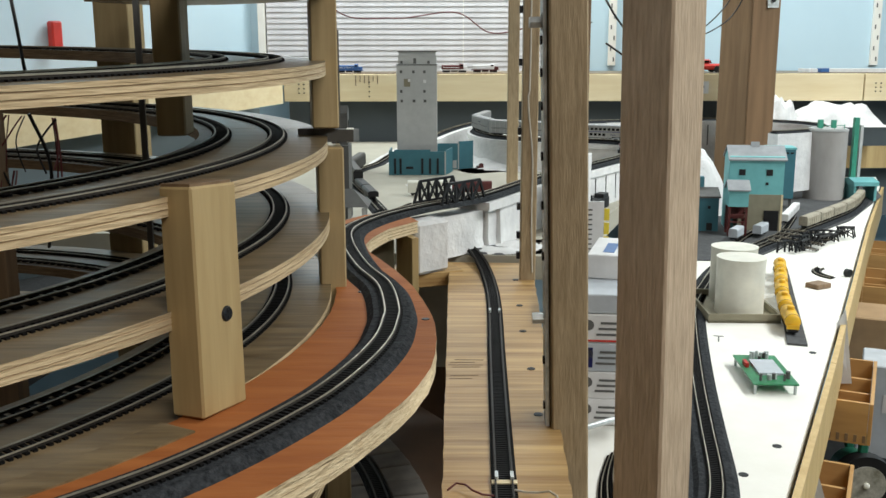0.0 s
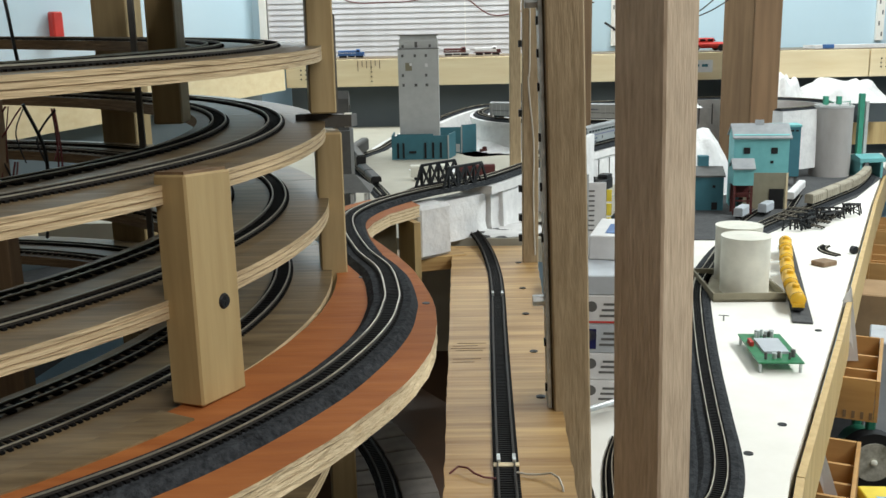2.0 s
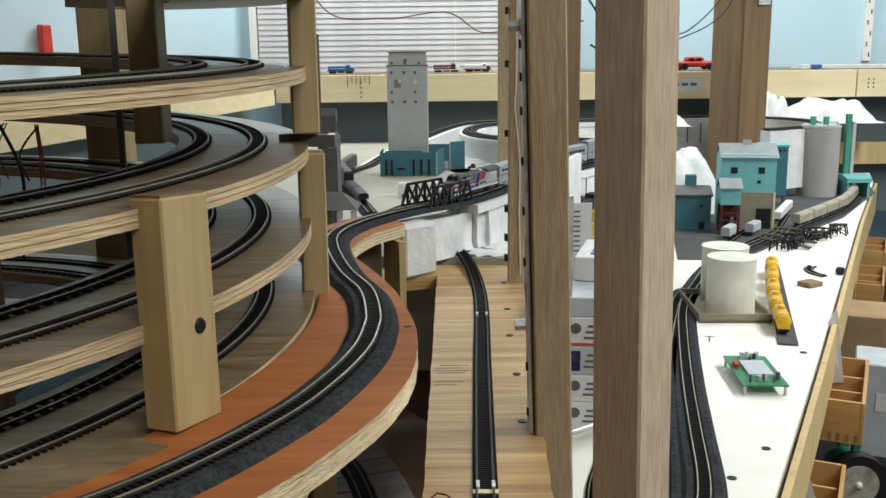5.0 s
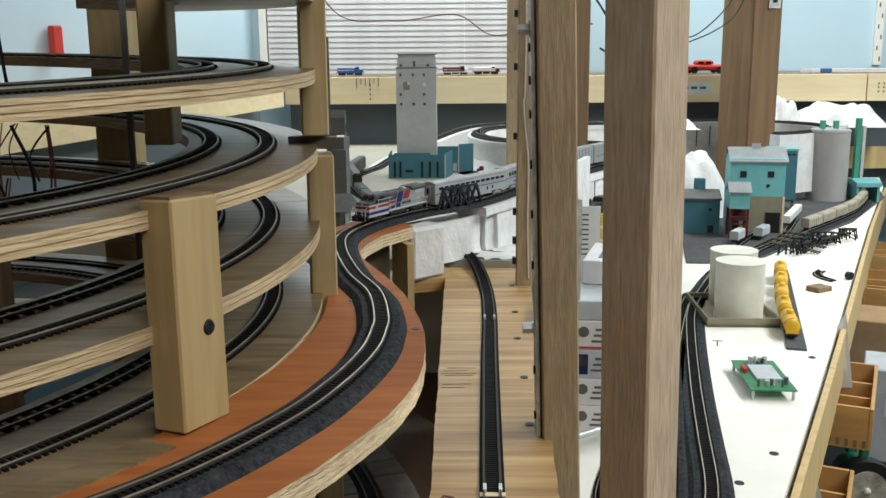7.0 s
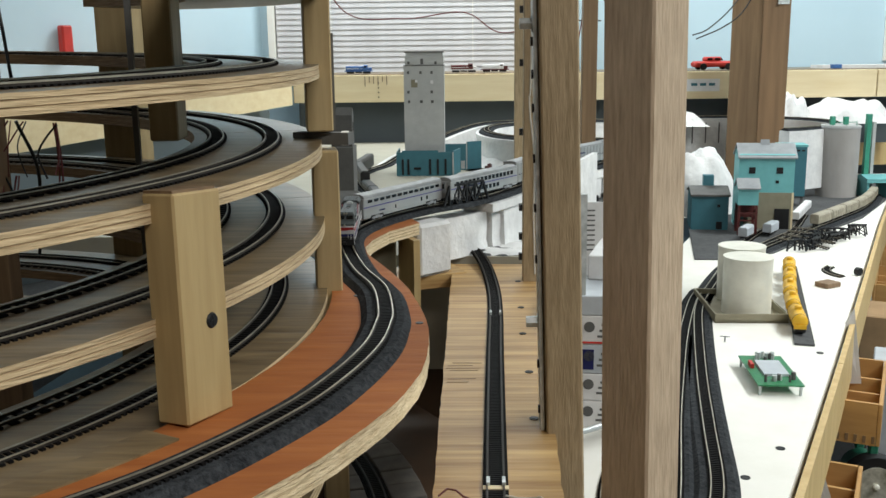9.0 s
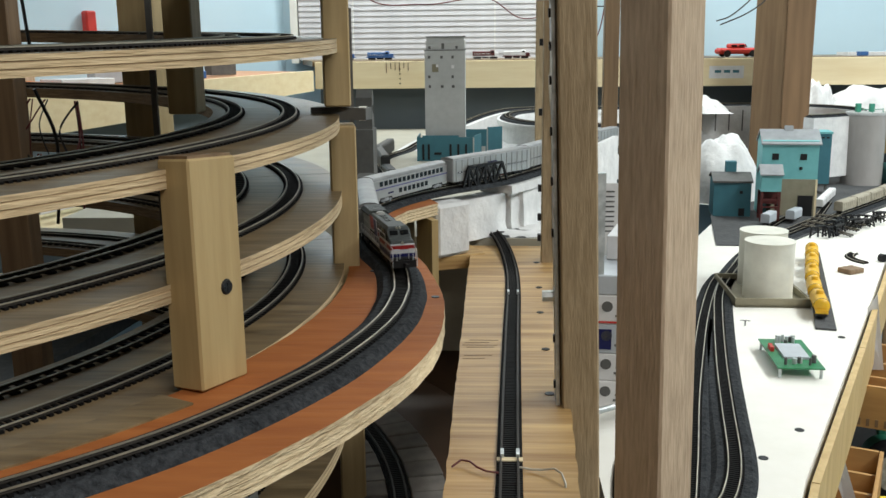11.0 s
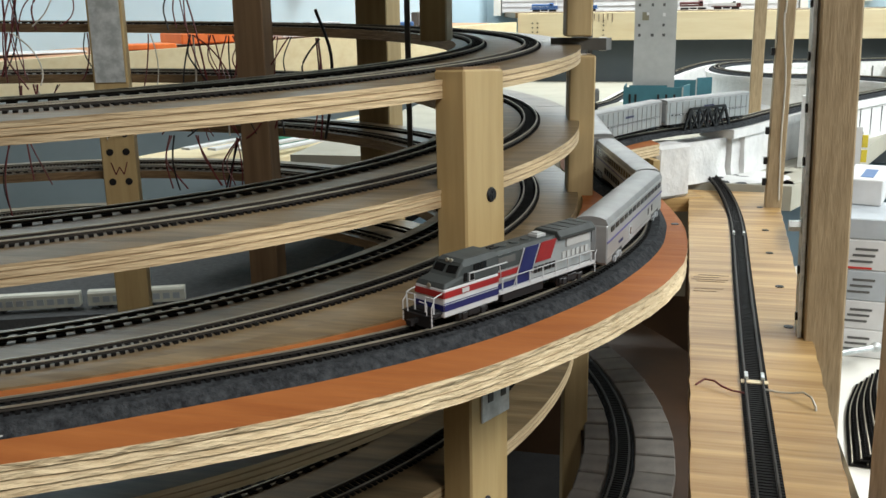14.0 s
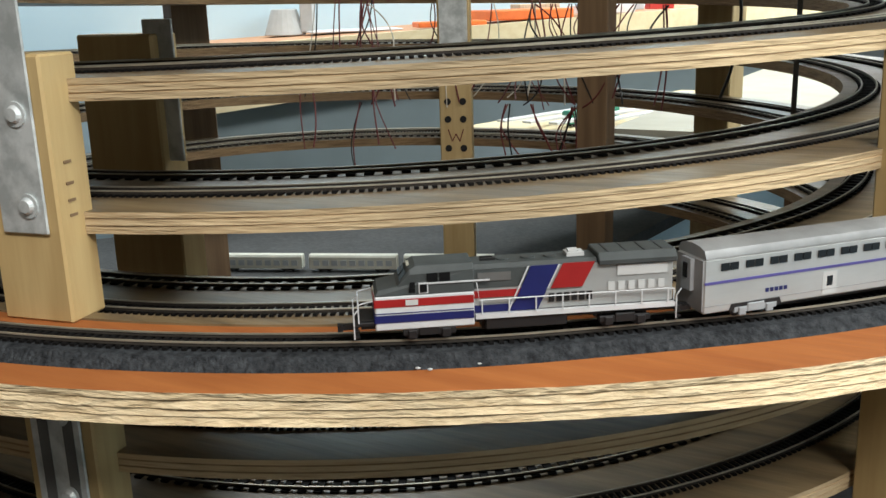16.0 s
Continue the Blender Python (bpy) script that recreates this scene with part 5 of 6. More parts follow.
# ---- storage boxes behind the posts ----
zb = 0.9152
for w, h, mm, lab in ((0.075, 0.0285, CARD, "white model car box with printed label"), (0.075, 0.0285, CARD, "white model car box with printed label"), (0.078, 0.030, CARDG, "grey blue model car box with a dark window"), (0.088, 0.030, CARD, "white model car box with a red border"), (0.095, 0.020, CARDG, "clear plastic box lid")):
    b = thing("model_box", lab, "box", 0.170, 0.99, zb, -6, "model boxes")
    part("carton", M().box(0, 0, h / 2, w, 0.09, h), mm, b, bevel=0.001)
    if h > 0.025:
        for k in range(3):
            part("print_bar", M().box(-0.004 + 0.002 * k, -0.0453, h * (0.3 + 0.2 * k), 0.020, 0.0006, 0.0022), GREYM, b)
        part("emblem", M().cyl(-0.022, -0.0456, h * 0.62, 0.0055, 0.001, 16, "y"), GREYM, b)
    if "red" in lab:
        part("border", M().box(-0.034, -0.0453, h * 0.5, 0.002, 0.0006, h * 0.9).box(-0.014, -0.0453, h * 0.08, 0.04, 0.0006, 0.002), REDI, b)
    if "window" in lab:
        part("box_window", M().box(-0.024, -0.0453, h * 0.5, 0.014, 0.0006, h * 0.7), BLUE, b)
    zb += h + 0.0004
bb = thing("model_box", "white and blue long model box lying askew", "box", 0.182, 1.06, zb, -16, "model boxes")
part("carton", M().box(0, 0, 0.013, 0.038, 0.10, 0.026), CARD, bb, bevel=0.001)
part("print_bar", M().box(0.002, -0.01, 0.0263, 0.012, 0.05, 0.0006), BLUEI, bb)
sheet = thing("instruction_card", "white printed card with yellow edge standing up", "card", 0.165, 1.16, 0.915)
part("card", M().box(0, 0, 0.10, 0.05, 0.003, 0.20), CARD, sheet)
for k in range(9):
    part("print_bar", M().box(-0.004, -0.0018, 0.142 + 0.006 * k, 0.030, 0.0006, 0.0018), GREYM, sheet)
for k in range(3):
    part("colour_bar", M().box(0.0285, -0.0005, 0.150 + 0.017 * k, 0.006, 0.003, 0.014), YBOX, sheet)
one("grey_post_strip", M().box(0, 0, 0.12, 0.012, 0.01, 0.24), GALV, "grey metal strip leaning by the boxes", "strip", 0.133, 0.955, 0.915, 10)
for k in range(5):
    track(spline([(0.128 + 0.006 * k, 0.70, 0.916 + 0.004 * k), (0.142 + 0.005 * k, 0.80, 0.916 + 0.004 * k), (0.160 + 0.004 * k, 0.865, 0.916 + 0.004 * k)]), label="loose track length stacked on the table", group="loose track", pitch=0.0032)
one("metal_tool", M().cyl(-0.03, 0, 0.006, 0.003, 0.06, 10, "x").sphere(0.032, 0, 0.006, 0.006, 0.005, 0.005), GALV, "small metal tool beside the track lengths", "tool", 0.150, 0.90, 0.93, 35)
one("dark_loco", M().box(0, 0, 0.012, 0.09, 0.018, 0.018).box(0.03, 0, 0.024, 0.025, 0.017, 0.008).cyl(-0.02, 0, 0.02, 0.003, 0.01, 10), BLACKP, "black model locomotive standing below the loop", "train car", 0.25, 1.62, TZ, 60, bevel=0.001)
one("dark_loco", M().box(0, 0, 0.010, 0.08, 0.018, 0.014).box(-0.02, 0, 0.02, 0.03, 0.016, 0.006), MAROON, "dark maroon model car standing below the loop", "train car", 0.225, 1.50, TZ, 62, bevel=0.001)


# ---- boxes and clutter beside the table ----
def file_box(x, y, z, w, L, h, rz):
    b = thing("file_box", "varnished wooden file box with dividers hung beside the table", "box", x, y, z, rz, "file boxes")
    for px, sx in ((-w / 2, 0.005), (w / 2, 0.005)):
        part("side_panel", M().box(px, 0, h / 2, sx, L, h), DRAWER, b, bevel=0.0006)
    for k in range(4):
        hh = h if k in (0, 3) else h * 0.85
        part("end_panel" if k in (0, 3) else "divider", M().box(0, -L / 2 + 0.0025 + (L - 0.005) * k / 3, hh / 2, w - 0.006, 0.005, hh), DRAWER, b)
    part("base_panel", M().box(0, 0, 0.0025, w - 0.006, L - 0.011, 0.005), DRAWER, b)
    for k in range(5):
        part("finger_joint", M().box(-w / 2 + 0.006 + (w - 0.012) * k / 4, -L / 2 - 0.0004, 0.008, 0.004, 0.0012, 0.010), OAK_DARK, b)
    return b


for x, y, z, L in ((0.452, 1.085, 0.722, 0.17), (0.577, 1.315, 0.778, 0.20), (0.955, 2.09, 0.742, 0.20), (1.11, 2.42, 0.742, 0.2)):
    file_box(x, y, z, 0.055, L, 0.058, -25)

def leaning_sheet(label, c, material):
    m = M()
    m.v += [tuple(p) for p in c] + [(p[0], p[1] + 0.0016, p[2]) for p in c]
    for f in ((0, 1, 2, 3), (7, 6, 5, 4), (0, 4, 5, 1), (1, 5, 6, 2), (2, 6, 7, 3), (3, 7, 4, 0)):
        m.face(f)
    one("filed_sheet", m, material, label, "paper", group="filed sheets")


leaning_sheet("white paper sheet leaning in the file box", [(0.4271, 1.0348, 0.765), (0.4413, 1.034, 0.765), (0.3909, 1.0044, 0.8916), (0.3788, 1.0044, 0.874)], CARD)
leaning_sheet("white paper sheet leaning in the file box", [(0.5715, 1.3399, 0.82), (0.5867, 1.3386, 0.82), (0.5608, 1.3193, 0.9367), (0.543, 1.3193, 0.904)], CARD)
leaning_sheet("white folder leaning against the table edge", [(0.3282, 0.86, 0.8308), (0.3508, 0.86, 0.8192), (0.324, 0.86, 0.9057), (0.3125, 0.86, 0.8799)], CARD)
leaning_sheet("dark red folder leaning against the table edge", [(0.3233, 0.875, 0.8118), (0.34, 0.875, 0.8112), (0.3305, 0.875, 0.9005), (0.3162, 0.875, 0.8725)], mat("dark_red_folder", (0.16, 0.03, 0.04), rough=0.5, scale=30))
one("lower_counter", M().prism([(0.35, 0.5), (1.3, 0.5), (1.9, 2.6), (1.28, 2.6)], 0.62, 0.645), BLACKP, "dark lower counter beside the layout", "counter")
lant = thing("lantern", "green hand lantern with a round reflector", "lantern", 0.580, 1.255, 0.6452, -4)
lant.scale = (0.8, 0.8, 0.8)
for o, m2, mm in (("rim", M().cyl(0, -0.0035, 0.072, 0.052, 0.026, 30, "y"), BLACKP), ("reflector", M().cyl(0, -0.0055, 0.072, 0.035, 0.0025, 30, "y"), LENS), ("body", M().cyl(0, 0.0225, 0.072, 0.047, 0.06, 26, "y", 0.034), GREENL)):
    part(o, m2, mm, lant, smooth=True)
part("handle", M().box(0, 0.055, 0.150, 0.016, 0.075, 0.014).box(0, 0.022, 0.132, 0.016, 0.012, 0.030).box(0, 0.088, 0.125, 0.016, 0.012, 0.045), GREENL, lant, bevel=0.003)
part("bulb", M().sphere(0, -0.008, 0.072, 0.006, 0.004, 0.006), TANKW, lant)
part("stand", M().box(0, 0.03, 0.012, 0.06, 0.08, 0.024), BLACKP, lant)
yb = thing("yellow_carton", "yellow carton with printed bars and a blue glove on it", "box", 0.520, 0.985, 0.6452, -4)
part("carton", M().box(0, 0, 0.063, 0.11, 0.12, 0.126), YBOX, yb, bevel=0.001)
for k in range(3):
    part("print_bar", M().box(-0.012 + 0.006 * k, -0.0605, 0.088 + 0.011 * k, 0.05 + 0.012 * k, 0.001, 0.003 + 0.002 * k), GREYM, yb)
rock("blue_glove", "crumpled pale blue glove on the yellow carton", 0.515, 0.99, 0.7715, 0.035, 0.03, 0.012, 12, 0.6, mat("pale_blue_rubber", (0.22, 0.45, 0.70), rough=0.5, scale=40))
for x, y, z, s, mm, lab in ((0.83, 1.72, 0.6452, (0.16, 0.12, 0.175), mat("brown_cardboard", (0.36, 0.24, 0.13), rough=0.8, scale=30), "brown cardboard box with a white label"), (0.76, 1.50, 0.6452, (0.16, 0.10, 0.155), CARDG, "pale grey storage drawer"), (1.06, 2.05, 0.6452, (0.16, 0.12, 0.16), mat("brown_cardboard_dull", (0.33, 0.23, 0.13), rough=0.8, scale=30), "brown cardboard box with a white label"), (1.27, 2.38, 0.6452, (0.14, 0.12, 0.27), BLACKP, "black plastic case standing on the counter")):
    bx = thing("storage_box", lab, "box", x, y, z, -24)
    part("carton", M().box(0, 0, s[2] / 2, *s), mm, bx, bevel=0.002)
    part("label", M().box(-0.02, -s[1] / 2 - 0.0006, s[2] * 0.6, 0.05, 0.001, 0.03), CARD, bx)

one("back_rail", M().box(0.47, 2.94, 0.978, 2.16, 0.016, 0.066), PINE, "pine rail board along the back of the layout", "board")

# ---- things on the shelves ----


def shelf_loco(x, y, z, rz, material, label, roof=None):
    """A small diesel model: long hood, cab, short nose, pilots and trucks."""
    th = thing("shelf_model", label, "model", x, y, z, rz, "shelf models")
    part("hood", M().extr([(-0.007, 0.010), (0.007, 0.010), (0.007, 0.021), (0.005, 0.0235), (-0.005, 0.0235), (-0.007, 0.021)], -0.040, 0.014), material, th, bevel=0.0006)
    part("cab", M().extr([(-0.009, 0.010), (0.009, 0.010), (0.009, 0.024), (0.006, 0.0275), (-0.006, 0.0275), (-0.009, 0.024)], 0.0142, 0.026), material, th, bevel=0.0006)
    part("nose", M().box(0.0325, 0, 0.0145, 0.0125, 0.0125, 0.009), roof or material, th, bevel=0.0012)
    part("running_board", M().box(-0.001, 0, 0.0085, 0.086, 0.019, 0.0025), roof or material, th)
    for sy in (-1, 1):
        part("cab_window", M().box(0.020, sy * 0.0091, 0.0215, 0.008, 0.0006, 0.0045), GLASSB, th)
        part("handrail", M().tube([(-0.038, sy * 0.009, 0.0155), (0.012, sy * 0.009, 0.0155)], 0.0005, 5), CARD, th)
    for px in (-0.026, 0.024):
        part("truck", M().box(px, 0, 0.0042, 0.022, 0.014, 0.0062), BLACKP, th)
    part("fuel_tank", M().box(-0.001, 0, 0.0050, 0.020, 0.013, 0.005), BLACKP, th, bevel=0.0008)


shelf_loco(-0.30, 2.97, 1.2325, 0, BLUEI, "blue model locomotive standing on the shelf")
shelf_loco(-0.42, 2.98, 1.2325, 0, BLUEI, "blue model locomotive standing on the shelf")
shelf_loco(0.02, 2.99, 1.2325, 8, MAROON, "small maroon and white model locomotive on the shelf", CARD)
shelf_loco(0.115, 2.99, 1.2325, -4, CARD, "white model locomotive with maroon trim on the shelf", MAROON)
sports = thing("red_model_car", "red die-cast model car standing on the shelf", "model car", 0.775, 2.98, 1.2325, 4)
part("body", M().extr([(-0.026, 0.008), (0.026, 0.008), (0.027, 0.020), (0.022, 0.026), (-0.022, 0.026), (-0.027, 0.020)], -0.062, 0.062), REDI, sports, bevel=0.005)
part("cabin", M().extr([(-0.020, 0.026), (0.020, 0.026), (0.015, 0.039), (-0.015, 0.039)], -0.030, 0.020), REDI, sports, bevel=0.004)
part("windscreen", M().beam((0.024, 0, 0.028), (0.019, 0, 0.037), 0.030, 0.001, 0, (1, 0, 0.5)), GLASSB, sports)
for px in (-0.038, 0.038):
    for sy in (-1, 1):
        part("wheel", M().cyl(px, sy * 0.0245 - 0.004, 0.010, 0.010, 0.008, 16, "y"), BLACKP, sports)
        part("side_window", M().box(-0.005 + px * 0.3, sy * 0.0188, 0.032, 0.016, 0.001, 0.006), GLASSB, sports)
one("paper_sign", M().box(0, 0, 0, 0.10, 0.001, 0.036), CARD, "white paper sign pinned to the fascia", "sign", 0.725, 2.8945, 1.19)
for k in range(3):
    one("sign_print", M().box(0, 0, 0, 0.018, 0.0008, 0.008), TEAL, "dark printed bar on the paper sign", "print", 0.70 + 0.026 * k, 2.8934, 1.192)
one("blue_eraser", M().box(0, 0, 0.006, 0.03, 0.02, 0.012), BLUEI, "small blue block on the shelf", "block", 1.14, 2.97, 1.2325, 20, bevel=0.001)
one("white_lath", M().box(0, 0, 0.005, 0.5, 0.10, 0.010), CARD, "white strip lying on the shelf", "strip", 1.35, 3.02, 1.2325)
x, y, z = along_west(0.50, 0.12, 0.004)
one("orange_tray", M().box(0, 0, 0.012, 0.22, 0.14, 0.024), ORANGEI, "bright orange tray on the side shelf", "tray", x, y, z, 50, bevel=0.003)
x, y, z = along_west(0.38, 0.10, 0.004)
one("pale_carton", M().box(0, 0, 0.010, 0.14, 0.10, 0.020), CARD, "white flat carton on the side shelf", "box", x, y, z, 54, bevel=0.001)
for t, off, c, s in ((0.28, 0.10, REDI, (0.07, 0.03, 0.02)), (0.30, 0.2, CARDG, (0.09, 0.05, 0.03)), (0.20, 0.08, BLUEI, (0.06, 0.03, 0.02)), (0.12, 0.15, GREYM, (0.08, 0.04, 0.04)), (0.72, 0.22, CARD, (0.22, 0.12, 0.004)), (0.62, 0.07, ORANGEI, (0.16, 0.08, 0.012)), (0.42, 0.3, OAK, (0.12, 0.06, 0.03))):
    x, y, z = along_west(t, off, 0.003)
    one("shelf_item", M().box(0, 0, s[2] / 2, *s), c, "small box lying on the side shelf", "box", x, y, z, 40 + 30 * off, bevel=0.002, group="side shelf items")
x, y, z = along_west(0.80, 0.28, 0.003)
one("grey_lamp_base", M().cyl(0, 0, 0, 0.05, 0.06, 20, "z", 0.03).box(0.055, 0, 0.05, 0.03, 0.05, 0.09), CONC, "grey appliance standing on the side shelf", "appliance", x, y, z, 30, bevel=0.002)
x, y, z = along_west(0.26, 0.38, 0.15)
one("red_extinguisher", M().box(0, 0, 0, 0.03, 0.03, 0.08), REDI, "red box hanging on the side wall", "box", x, y, z, 50, bevel=0.004)
# low table behind the helix with white coaches and sidings
one("low_yard_table", M().prism([(-1.5, 1.10), (-0.72, 1.42), (-0.62, 2.4), (-0.95, 2.3), (-1.75, 1.25)], 0.74, 0.765), DARKG, "low yard table behind the helix", "table")
for k, (x, y) in enumerate(((-1.22, 1.255), (-1.06, 1.32), (-0.90, 1.385))):
    c = boxcar("white_coach", "white model coach standing on the low yard", 0.16, 0.019, 0.031, TANKW, x, y, 0.766, 22, group="yard coaches")
    for j in range(9):
        part("window", M().box(-0.066 + 0.0165 * j, -0.0098, 0.017, 0.011, 0.0008, 0.010), CARDG, c)
for k in range(4):
    one("white_siding_strip", M().beam((-0.70 - 0.05 * k, 1.50, 1.02), (-0.52 - 0.05 * k, 2.05, 1.02), 0.02, 0.004), CARD, "white strip of the staging yard behind the helix", "strip", group="staging strips")
one("staging_board", M().prism([(-0.98, 1.46), (-0.44, 1.46), (-0.40, 2.3), (-0.75, 2.3)], 0.985, 1.0), WHITEBOARD, "pale staging board behind the helix", "board")
boxcar("green_coach", "green and white model coach on the staging board", 0.14, 0.02, 0.03, GREENM, -0.74, 1.66, 1.0, 70)

# loose wires across the wall
for pts, mm, lab in (([(-0.5, 2.7, 2.395), (-0.42, 2.7, 1.7), (-0.32, 2.7, 1.42), (-0.15, 2.7, 1.385), (0.02, 2.7, 1.40), (0.12, 2.7, 1.345), (0.25, 2.7, 1.365), (0.34, 2.7, 1.36), (0.42, 2.75, 2.395)], REDW, "thin red wire hanging across the window"),
                     ([(0.10, 2.7, 1.50), (0.18, 2.7, 1.42), (0.26, 2.7, 1.38), (0.38, 2.6, 1.37)], BLACKW, "thin black wire hanging across the window"),
                     ([(0.10, 0.74, 1.36), (0.16, 1.0, 1.34), (0.175, 1.0, 1.318), (0.19, 1.0, 1.306), (0.22, 1.0, 1.33), (0.23, 1.0, 2.395)], BLACKW, "thin black wire between the posts"),
                     ([(0.16, 1.0, 1.30), (0.18, 1.0, 1.287), (0.20, 1.0, 1.282)], BLACKW, "thin black wire between the posts"),
                     ([(0.78, 2.66, 2.3), (0.76, 2.6, 1.6), (0.75, 2.6, 1.46), (0.72, 2.6, 1.40), (0.66, 2.6, 1.345), (0.62, 2.6, 1.33)], BLACKW, "thin black wire by the column"),
                     ([(0.80, 2.66, 2.3), (0.79, 2.6, 1.6), (0.78, 2.6, 1.46), (0.75, 2.6, 1.39), (0.70, 2.6, 1.35), (0.63, 2.6, 1.32)], BLACKW, "thin black wire by the column")):
    one("hanging_wire", M().tube(spline_pts(pts, 0.012), 0.0011 if pts[0][1] < 2 else 0.0018, 6), mm, lab, "wire", group="hanging wires")


# ---- train ----
RT = DECK + 0.005 + TIE_H + RAIL_H
MS = np.array([p[5] for p in main_pts])
MP = np.array([p[:3] for p in main_pts])


def on_main(s):
    return Vector([float(np.interp(s, MS, MP[:, i])) for i in range(2)] + [RT])


def plate(pts, y, t=0.0003, mi=0):
    """A flat marking in x, z proud of a side wall at y."""
    m = M()
    s = 1 if y > 0 else -1
    n = len(pts)
    m.v += [(x, y, z) for x, z in pts] + [(x, y + s * t, z) for x, z in pts]
    m.face(range(n), mi)
    m.face([2 * n - 1 - i for i in range(n)], mi)
    for i in range(n):
        m.face((i, (i + 1) % n, n + (i + 1) % n, n + i), mi)
    return m


def truck(parent, x, col, axles=(-0.0065, 0.0065), wide=0.0165):
    m = M().box(x, 0, 0.0042, 0.020, 0.010, 0.0032)
    for s in (-1, 1):
        m.box(x, s * wide / 2, 0.0042, 0.0205, 0.0014, 0.0026).box(x, s * (wide / 2 + 0.0006), 0.0046, 0.008, 0.001, 0.0036)
        for a in axles:
            m.box(x + a, s * (wide / 2 + 0.0008), 0.0035, 0.0034, 0.0012, 0.0034)
    t = part("truck", m, col, parent, bevel=0.0003)
    for a in axles:
        for s in (-1, 1):
            part("wheel", M().cyl(x + a, s * 0.0047 - 0.001, 0.0030, 0.0030, 0.002, 14, "y"), IRON, t)


loco = thing("locomotive", "silver diesel locomotive with red, white and blue stripes", "locomotive")
LF = 0.0625
W2 = 0.0095
# cab and nose, full width
part("cab_shell", M().extr([(-W2, 0.0056), (W2, 0.0056), (W2, 0.0192), (-W2, 0.0192)], 0.0185, LF), LOCOW, loco, bevel=0.0005)
nose = M()
nose.v += [(0.0185, -W2, 0.0193), (0.0185, W2, 0.0193), (LF, -W2, 0.0193), (LF, W2, 0.0193), (LF - 0.0015, -0.0085, 0.0215), (LF - 0.0015, 0.0085, 0.0215), (0.0525, -0.0088, 0.0228), (0.0525, 0.0088, 0.0228), (0.0470, -0.0080, 0.0288), (0.0470, 0.0080, 0.0288), (0.0440, -0.0072, 0.0302), (0.0440, 0.0072, 0.0302), (0.0185, -0.0072, 0.0302), (0.0185, 0.0072, 0.0302), (0.0185, -0.0092, 0.0280), (0.0185, 0.0092, 0.0280), (0.0470, -0.0092, 0.0272), (0.0470, 0.0092, 0.0272)]
for q in ((0, 2, 4, 6, 16, 14), (1, 15, 17, 7, 5, 3), (2, 3, 5, 4), (4, 5, 7, 6), (6, 7, 17, 9, 8, 16), (8, 9, 11, 10), (10, 11, 13, 12), (14, 16, 8, 10, 12), (15, 13, 11, 9, 17), (0, 14, 12, 13, 15, 1), (0, 1, 3, 2)):
    nose.face(q)
part("cab_roof", nose, LOCOG, loco, bevel=0.0003)
for s in (-1, 1):
    y = s * W2
    for nm, z0, z1, mm in (("blue_stripe", 0.0088, 0.0118, BLUE), ("red_stripe", 0.0150, 0.0180, RED), ("thin_stripe", 0.0124, 0.0127, BLUE)):
        part(nm, plate([(0.0188, z0), (LF, z0), (LF, z1), (0.0188, z1)], y), mm, loco)
    part("cab_window", plate([(0.0445, 0.0203), (0.0475, 0.0203), (0.0468, 0.0243), (0.0445, 0.0243)], s * 0.0094), GLASSB, loco)
    for x0 in (0.0290, 0.0345):
        part("cab_window", plate([(x0, 0.0242), (x0 + 0.0048, 0.0242), (x0 + 0.0048, 0.0275), (x0, 0.0275)], s * 0.0094), GLASSB, loco)
    wf = plate([(0.0388, 0.0198), (0.0430, 0.0198), (0.0430, 0.0240), (0.0388, 0.0240)], s * 0.0095)
    f = part("window_frame", wf, LOCOW, loco)
    part("cab_window", plate([(0.0393, 0.0203), (0.0425, 0.0203), (0.0425, 0.0235), (0.0393, 0.0235)], s * 0.0098), GLASSB, f)
    part("number_board", plate([(0.0435, 0.0155), (0.0490, 0.0155), (0.0490, 0.0176), (0.0435, 0.0176)], s * 0.0098), CONC, loco)
    part("gutter", M().box(0.0275, s * 0.0097, 0.0236, 0.030, 0.0006, 0.0005), LOCOW, loco)
for z0, z1, mm in ((0.0088, 0.0118, BLUE), (0.0150, 0.0180, RED)):
    part("nose_stripe", M().box(LF + 0.0002, 0, (z0 + z1) / 2, 0.0004, 0.0186, z1 - z0), mm, loco)
for s in (-1, 1):
    part("windshield", M().beam((0.0510, s * 0.0042, 0.0243), (0.0482, s * 0.0040, 0.0274), 0.0062, 0.0004, 0, (1, 0, 0.8)), GLASSB, loco)
part("headlight", M().cyl(0.0463, -0.0012, 0.0292, 0.0009, 0.0012, 10, "x").cyl(0.0463, 0.0012, 0.0292, 0.0009, 0.0012, 10, "x"), LENS, loco)
part("headlight", M().cyl(LF, 0.0, 0.0200, 0.0011, 0.0006, 10, "x"), LENS, loco)
# the cab stands back behind an open front porch
for o in list(loco.children_recursive):
    for v in o.data.vertices:
        if v.co.x > 0.0185:
            v.co.x = 0.0185 + (v.co.x - 0.0185) * 0.865
part("front_porch", M().box(0.0598, 0, 0.0082, 0.0066, 0.0170, 0.0016), BLACKP, loco, "black front porch deck", 0.0003)
for y0 in (-0.0088, -0.0034, 0.0034, 0.0088):
    part("porch_stanchion", M().box(0.0628, y0, 0.0127, 0.0005, 0.0005, 0.0074), LOCOW, loco)
for y0, y1 in ((-0.0088, -0.0034), (0.0034, 0.0088)):
    part("porch_rail", M().tube([(0.0628, y0, 0.0164), (0.0628, y1, 0.0164)], 0.0003, 5), LOCOW, loco)
